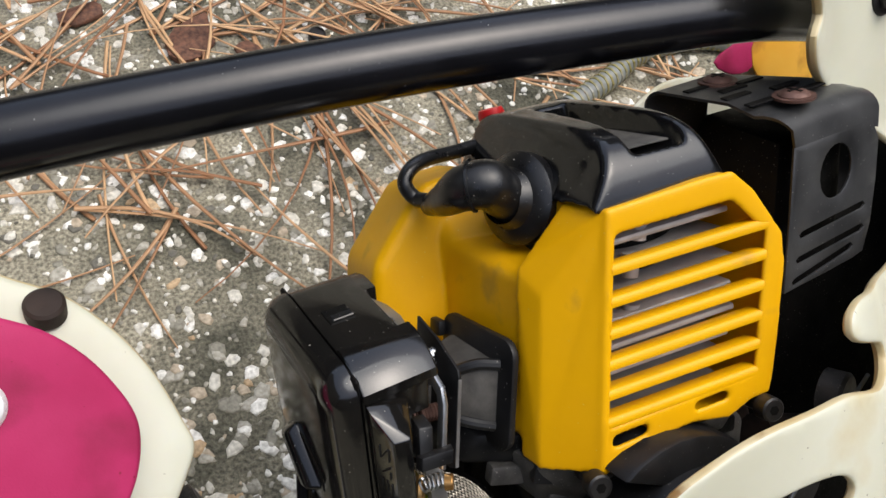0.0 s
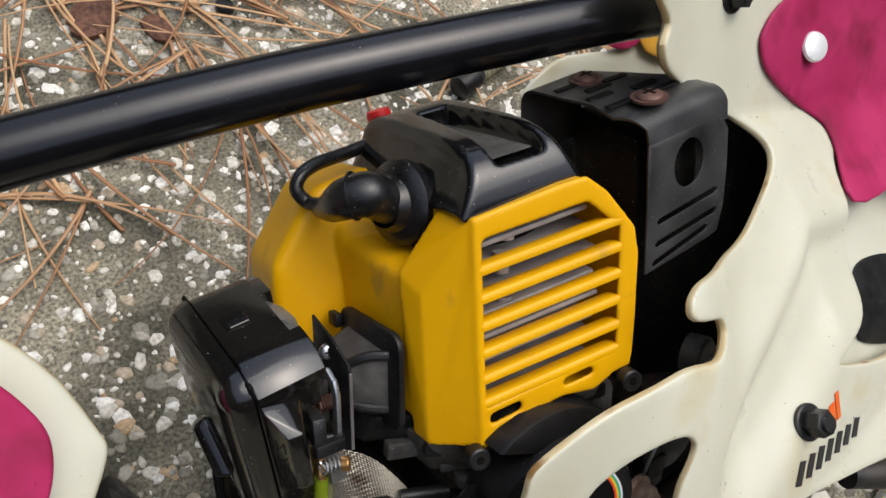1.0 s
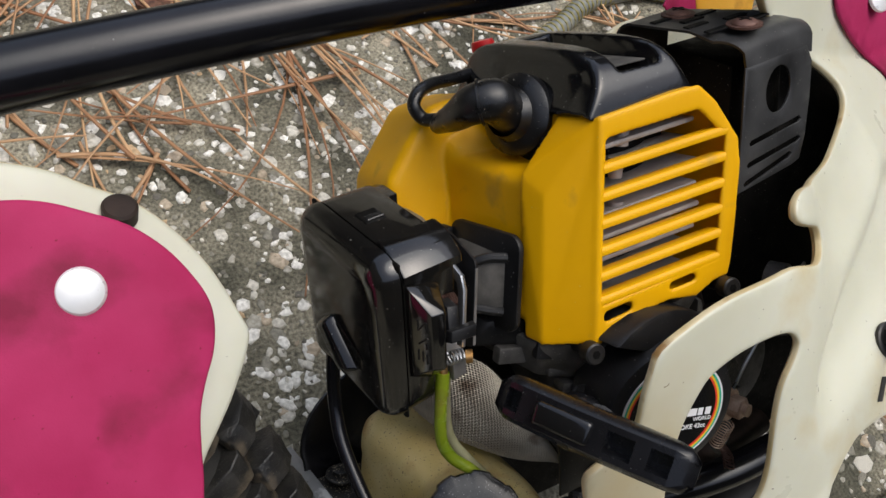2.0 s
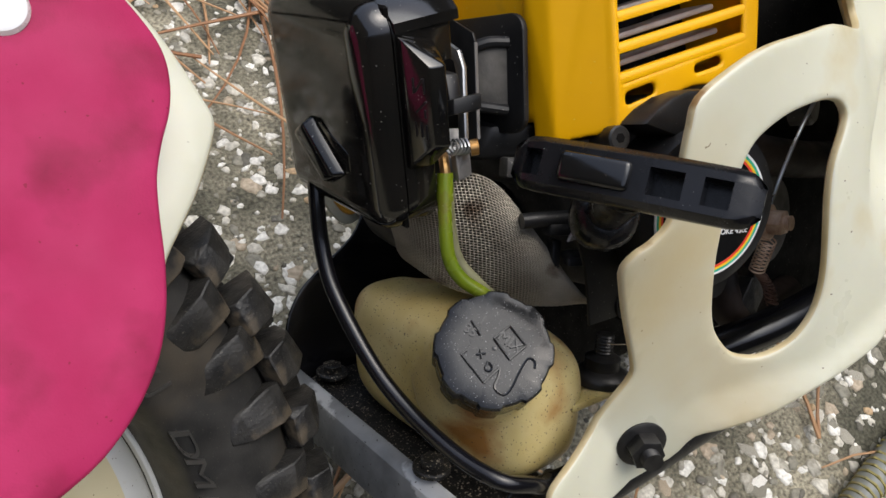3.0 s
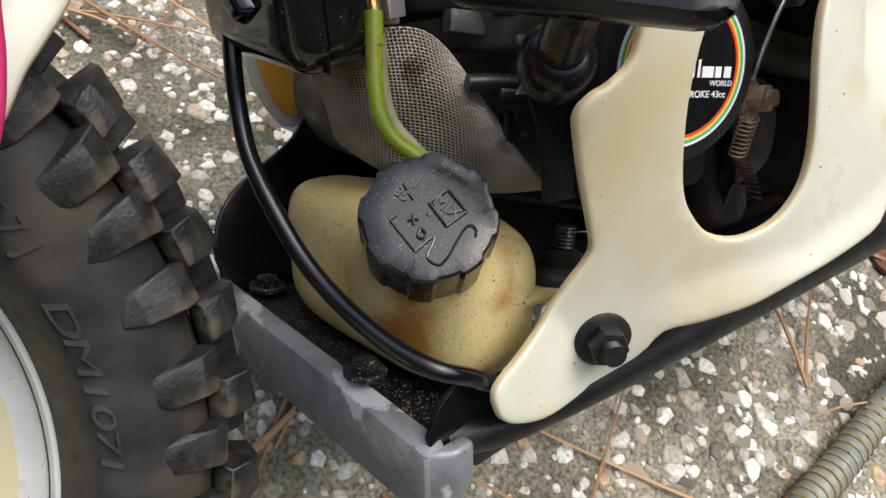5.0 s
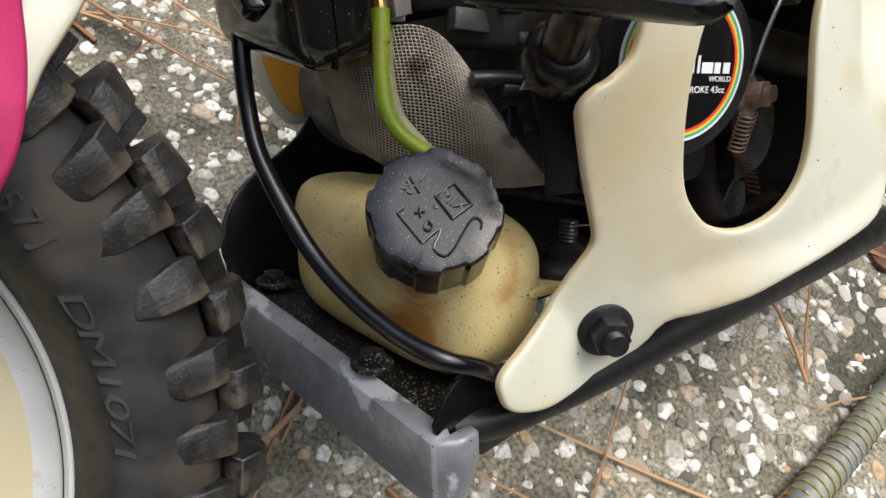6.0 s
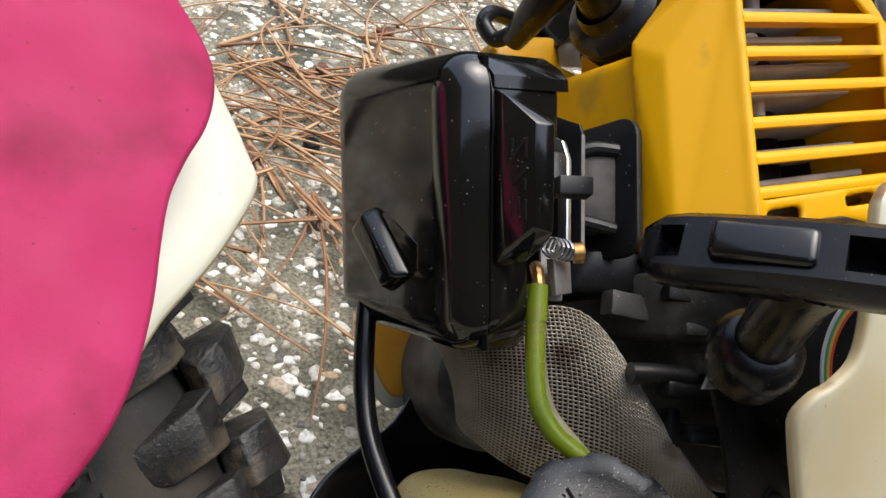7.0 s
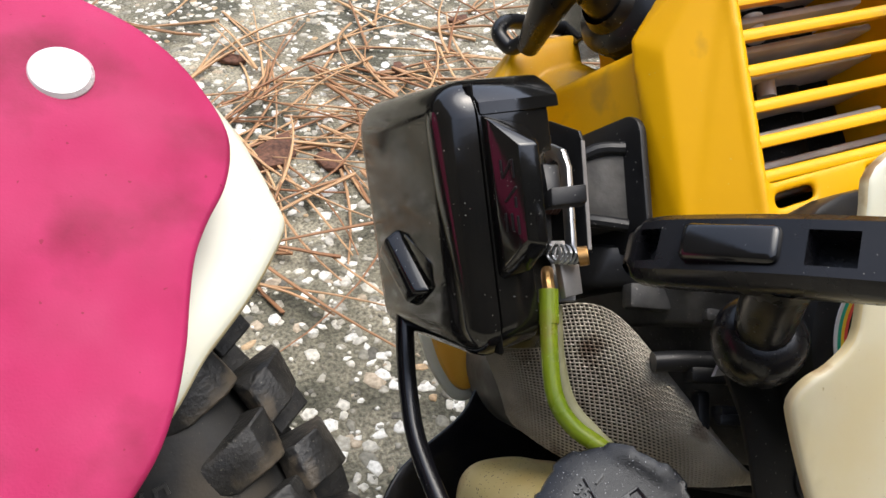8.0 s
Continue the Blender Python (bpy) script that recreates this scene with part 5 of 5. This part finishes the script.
rz = Matrix.Rotation(radians(-44), 4, "Z")


def stroke(pts, r=0.62):
    return part("moulded_line", tube([tuple(cl @ Vector((x, y, 0.25))) for x, y in pts], r, 6, 3), MARK, cap)


MARK = surface("moulded_mark", (0.003, 0.003, 0.004), (0.006, 0.0065, 0.008), 60, (0.2, 0.35), bump=0.1, spec=0.7)
words("MIX", 7.4, cl @ Matrix.Translation((7.9, 1.9, 0.3)) @ rz, MARK, cap, 0.5)
words("1", 7.0, cl @ Matrix.Translation((-3.6, 14.3, 0.3)) @ rz, MARK, cap, 0.4)
words("35", 6.5, cl @ Matrix.Translation((-10.4, 10.0, 0.3)) @ rz, MARK, cap, 0.4)
stroke([(-9.1, 15.2), (-6.0, 7.2)])
stroke([(0.4, 4.8), (9.3, 10.1)])
stroke([(9.3, 10.1), (15.5, -0.8)])
stroke([(15.5, -0.8), (6.3, -6.5)])
stroke([(6.3, -6.5), (0.4, 4.8)])
stroke([(-16.7, -1.0), (-8.0, -16.1)], 0.5)
stroke([(-16.7, -1.0), (-13.5, 1.0)], 0.5)
stroke([(-9.4, -1.9), (-4.8, -1.9)])
stroke([(-7.1, 0.4), (-7.1, -4.2)])
stroke([(-4.4, -6.2), (-6.2, -9.4), (-4.2, -10.8), (-2.8, -8.8), (-4.4, -6.2)])
stroke([(-8.0, -16.1), (0.3, -10.3), (-0.6, -14), (-3.3, -19.0), (0.6, -23.0), (5, -20), (10, -13), (15.2, -7.2), (18.2, -9), (17.6, -12.5)])
part("centre_pip", lathe([(0, 0.6), (1, 0.4), (1.2, -0.2)], cl, 12), MARK, cap)

# -- tyre lettering, pressed out of the sidewall; its highlights are in the lighter rubber --
LETTER = surface("highlit_letter_rubber", (0.030, 0.029, 0.027), (0.055, 0.052, 0.047), 60, (0.25, 0.4), bump=0.2, spec=0.6)
slant = Matrix(((2.3, 0.62, 0, 0), (0, 1.05, 0, 0), (0, 0, 1, 0), (0, 0, 0, 1)))
for ch, a in zip("DM1071", (19.6, 13.9, 8.9, 4.9, 1.3, -1.9)):
    m = WM @ Matrix.Rotation(radians(a), 4, "Z") @ Matrix.Translation((180.6, 0, 40.5)) @ Matrix.Rotation(-0.22, 4, "Y") @ Matrix.Rotation(radians(-90), 4, "Z") @ slant
    words(ch, 11.5, m, LETTER, tyre, 1.5, "sidewall_letter")
for ch, a in zip("57J", (36.0, 33.0, 29.6)):
    m = WM @ Matrix.Rotation(radians(a), 4, "Z") @ Matrix.Translation((186, 0, 41.8)) @ Matrix.Rotation(-0.22, 4, "Y") @ Matrix.Rotation(radians(-100), 4, "Z")
    words(ch, 14.5, m, LETTER, tyre, 1.3, "sidewall_letter")

# -- cover fittings and transfer --
INK = surface("black_transfer", (0.02, 0.02, 0.02), (0.03, 0.03, 0.03), 60, (0.4, 0.5), bump=0.02)
ORANGE = surface("orange_transfer", (0.75, 0.12, 0.02), (0.8, 0.16, 0.02), 60, (0.4, 0.5), bump=0.02)


for k in range(7):
    x = 264 + 12.2 * k
    h = 17 - 0.5 * k
    part("transfer_bar", rbox((7.2, h, 0.5), 0.2, 1, on_cover(x, 49 + 1.0 * k) @ Matrix.Rotation(-0.25, 4, "Z")), INK, cream)
for x, z, w, h in ((303, 76, 8, 16), (310, 80, 5, 20), (297, 72, 6, 9)):
    part("transfer_flame", rbox((w, h, 0.5), 0.2, 2, on_cover(x, z) @ Matrix.Rotation(0.2, 4, "Z")), ORANGE, cream)
hexbolt(on_cover(274, 80, 0), 9, 12, BOLT, cream, 12, 4)
hexbolt(on_cover(280, 336, 0), 8, 9, BOLT, cream, 11, 3)
part("rivet", lathe([(0, 1.4), (7, 1.2), (9, 0), (9, -1)], on_cover(408, 38, 0), 24), RUST, cream)
seat["now"] = TURNED
part("foot_peg", tube([(366, -62, -14), (400, -72, -20), (450, -84, -30), (520, -100, -44)], [11, 13, 13, 13], 18), RUBBER, bike, "black ribbed rubber foot peg")
seat["now"] = STRAIGHT
part("rear_side_panel", sheet(smooth_loop([(312, 103), (336, 79), (439, 52), (581, 49), (690, 177), (571, 321), (395, 344), (369, 257), (340, 176)], 3), [], lambda x, z: cover_y(x, z) + 16, 5, 16), CREAM, bike, "cream rear side panel", 40)
part("grip_pad", sheet(smooth_loop([(374, 122), (400, 141), (429, 146), (474, 141), (511, 125), (491, 97), (460, 84), (415, 90), (377, 103)], 4), [], lambda x, z: cover_y(x, z) + 13, 2, 12), MATT, bike, "dark grey oval knee pad")

# -- far side cover, the near one mirrored --
seat["now"] = TURNED
far = part("far_side_cover", sheet(smooth_loop([(279, 246), (300, 268), (331, 279), (400, 284), (400, 330), (480, 330), (480, 230), (330, 225)], 3), [], lambda x, z: 205 + 0.03 * (x - 330), 5, 14, 2.2), CREAM, bike, "cream moulded side cover on the far side", 40)
part("far_pink_panel", sheet(smooth_loop([(368, 293), (388, 306), (408, 314), (412, 290), (390, 284)], 3), [], lambda x, z: 200, 3.5, 8, 1.6), PINK, far, "magenta foam panel")
# cream plastic's amber: stain, plus shading and translucence put into the colour
AMBER = surface("stained_shaded_plastic", (0.72, 0.33, 0.02), (0.82, 0.46, 0.07), 14, (0.3, 0.45), bump=0.06, stain=(0.42, 0.17, 0.02), stain_scale=22, stain_cut=0.52, sss=0.2)
part("stained_plate", sheet(smooth_loop([(415, 315), (472, 322), (500, 300), (477, 270), (421, 280)], 3), [], lambda x, z: 199, 4, 10, 1.8), AMBER, far, "plastic edge, amber from stain and shading painted in")
seat["now"] = STRAIGHT
part("far_prong", sheet(smooth_loop([(40, 80), (62, 84), (74, 66), (66, 44), (57, 40), (48, 50), (42, 64)], 4), [], lambda x, z: 200, 8, 6, 3), AMBER, bike, "far cover's plastic prong, amber from stain and painted-in shading")
part("prong_rim", sheet(smooth_loop([(33, 80), (60, 90), (80, 70), (70, 38), (56, 32), (44, 43), (35, 61)], 4), [], lambda x, z: 204, 5, 6, 2), CREAM, bike, "cream rim of the far cover's prong")

# -- far handlebar, on which the bike rests --
part("far_handlebar", tube([(-230, 130, 270), (-235, 260, 270), (-230, 420, 250), (-228, 560, 236)], 13, 18), PAINT, bike, "black painted handlebar reaching down to the ground")

# ---- the ground's loose things ----
HOSE_G = surface("ribbed_hose_plastic", (0.21, 0.18, 0.045), (0.31, 0.27, 0.10), 30, (0.3, 0.5), bump=0.1, sss=0.2, stain=(0.30, 0.30, 0.28), stain_scale=20)
GREY_H = surface("hose_core", (0.16, 0.17, 0.16), (0.26, 0.27, 0.25), 30, (0.3, 0.5), bump=0.1)


def ground_hose(pts, r=0.0165):
    """A clear ribbed suction hose: a grey wall with a stiff olive spiral wound on it."""
    hose = new("ribbed_hose")
    tagged(hose, "olive and grey spiral-ribbed hose lying on the concrete", "hose")
    p = [(x * S, y * S, r * S * 1.06) for x, y in pts]
    part("hose_wall", tube(p, r * S, 20, 12), GREY_H, hose, scale=1)
    line = spline(p, 40)
    verts = []
    pos = 0.0
    path = []
    for a, b in zip(line, line[1:]):
        t = (b - a).normalized()
        s = t.cross(Vector((0, 0, 1))).normalized()
        u = s.cross(t)
        seg = (b - a).length
        k = max(2, int(seg / 0.0012))
        for i in range(k):
            d = pos + seg * i / k
            an = 2 * math.pi * d / (0.0092 * S)
            path.append(tuple(a.lerp(b, i / k) + r * S * 0.98 * (math.cos(an) * s + math.sin(an) * u)))
        pos += seg
    part("hose_rib", tube(path, 0.0021 * S, 5, 1), HOSE_G, hose, scale=1)
    return hose


hose = ground_hose([(0.10, -0.275), (0.282, -0.226), (0.353, -0.213), (0.44, -0.195), (0.594, -0.168), (0.72, -0.10), (0.80, 0.06), (0.82, 0.25), (0.76, 0.43), (0.66, 0.53), (0.545, 0.541), (0.463, 0.508), (0.395, 0.482)], 0.0135)
part("end_cap", lathe([(0, 30), (10, 30), (15, 27), (16.5, 20), (16.5, 0), (14, -2), (0, -2)], fr((385 * 1.0, 477, 17), (-0.92, -0.38, 0)), 24), MATT, hose, "black hose coupling")

BARK = surface("pine_bark", (0.06, 0.025, 0.014), (0.16, 0.07, 0.04), 200, (0.7, 0.9), bump=0.8, grain=300)
rng2 = np.random.default_rng(9)


def bark(x, y, size, a):
    """A curled flake of pine bark."""
    n = 9
    pts = []
    for i in range(n):
        t = 2 * math.pi * i / n
        rr = size * rng2.uniform(0.7, 1.1)
        for z in (0.3, 3.5):
            pts.append((rr * math.cos(t) * 1.5, rr * math.sin(t), z + 0.03 * rr * math.cos(t) ** 2 * (z > 1) * 8))
    bm = hull(pts, 0.4, 1)
    bm.transform(Matrix.Rotation(a, 4, "Z"))
    ob = part("bark_flake", bm, BARK, None, "reddish brown flake of pine bark on the concrete")
    ob.location = (x * S, y * S, 0.002)
    return tagged(ob, category="bark", group="fallen bark flakes")


for x, y, s_, a in ((-0.01, 0.692, 26, 0.9), (-0.12, 0.756, 18, 0.2), (0.05, 0.655, 15, 2.0), (0.21, 0.86, 13, 1.2), (-0.02, 0.95, 16, 2.6), (0.36, 1.0, 14, 0.4), (0.575, -0.085, 15, 1.0)):
    bark(x, y, s_, a)
cap_ob = part("black_bottle_cap", lathe([(0, 11), (9, 11), (10.5, 9.5), (11, 0), (9.5, 0), (9, 8), (0, 8)], Matrix(), 24), MATT, None, "small black plastic cap on the concrete")
cap_ob.location = (0.134 * S, 0.663 * S, 0.002)
tagged(cap_ob, category="bottle cap")

# ---- unseen walls added round the yard; their heights shape the sky light ----
SKY_SCREEN = surface("dark_screen", (0.045, 0.043, 0.032), (0.08, 0.075, 0.055), 3, (0.8, 0.9), bump=0.2, grain=40)
for nm, c, size in (("wall_south", (0, -3.2, 1.6), (8, 0.1, 3.2)), ("wall_north", (0, 6.5, 1.2), (8, 0.1, 2.4)), ("wall_west", (-3.9, 1.6, 2.2), (0.1, 9.5, 4.4)), ("wall_east", (3.9, 1.6, 1.7), (0.1, 9.5, 3.4))):
    ob = part(nm, rbox(size, 0.01, 1, Matrix.Translation(c)), SKY_SCREEN, None, "unseen dark screen wall added to cut sky light", scale=1)
    tagged(ob, category="wall", kind="structure")


# ---- the larger stones of the aggregate, proud of the concrete, each a piece of the ground ----
def stone_mesh(rng, k):
    """A flat broken stone of unit size, its foot below the ground."""
    verts, faces = [], []
    rads = rng.uniform(0.58, 1.15, k)
    asp = rng.uniform(0.6, 1.0)
    for q, z in ((1.0, -0.25), (0.95, 0.07), (0.62, 0.13)):
        for i in range(k):
            a = 2 * math.pi * i / k
            verts.append((q * rads[i] * math.cos(a), q * asp * rads[i] * math.sin(a), z * (1 + 0.25 * math.sin(3 * i))))
    for ring in range(2):
        for i in range(k):
            j = (i + 1) % k
            faces.append((ring * k + i, ring * k + j, ring * k + k + j, ring * k + k + i))
    faces.append(tuple(2 * k + i for i in range(k)))
    me = bpy.data.meshes.new("stone")
    me.from_pydata(verts, [], faces)
    me.materials.append(piece_mat)
    return me


piece_mat = stone_mat.copy()
piece_mat.name = "aggregate_stone_pieces"
pn = piece_mat.node_tree
info = pn.nodes.new("ShaderNodeObjectInfo")
for nd in pn.nodes:
    if nd.type == "VALTORGB" and nd.color_ramp.interpolation == "CONSTANT":
        pn.links.new(info.outputs["Random"], nd.inputs[0])
rng3 = np.random.default_rng(21)
shapes = [stone_mesh(rng3, int(rng3.integers(6, 9))) for _ in range(14)]
for i in range(300):
    x, y = (rng3.uniform(-0.25, 0.30), rng3.uniform(0.55, 1.15)) if i % 2 else (rng3.uniform(0.15, 0.62), rng3.uniform(-0.22, 0.18))
    ob = new("stone", shapes[i % 14])
    ob.parent = ground
    size = rng3.uniform(0.005, 0.0105)
    ob.matrix_basis = Matrix.Translation((x * S, y * S, 0)) @ Matrix.Rotation(rng3.uniform(0, 6.28), 4, "Z") @ Matrix.Scale(size, 4)
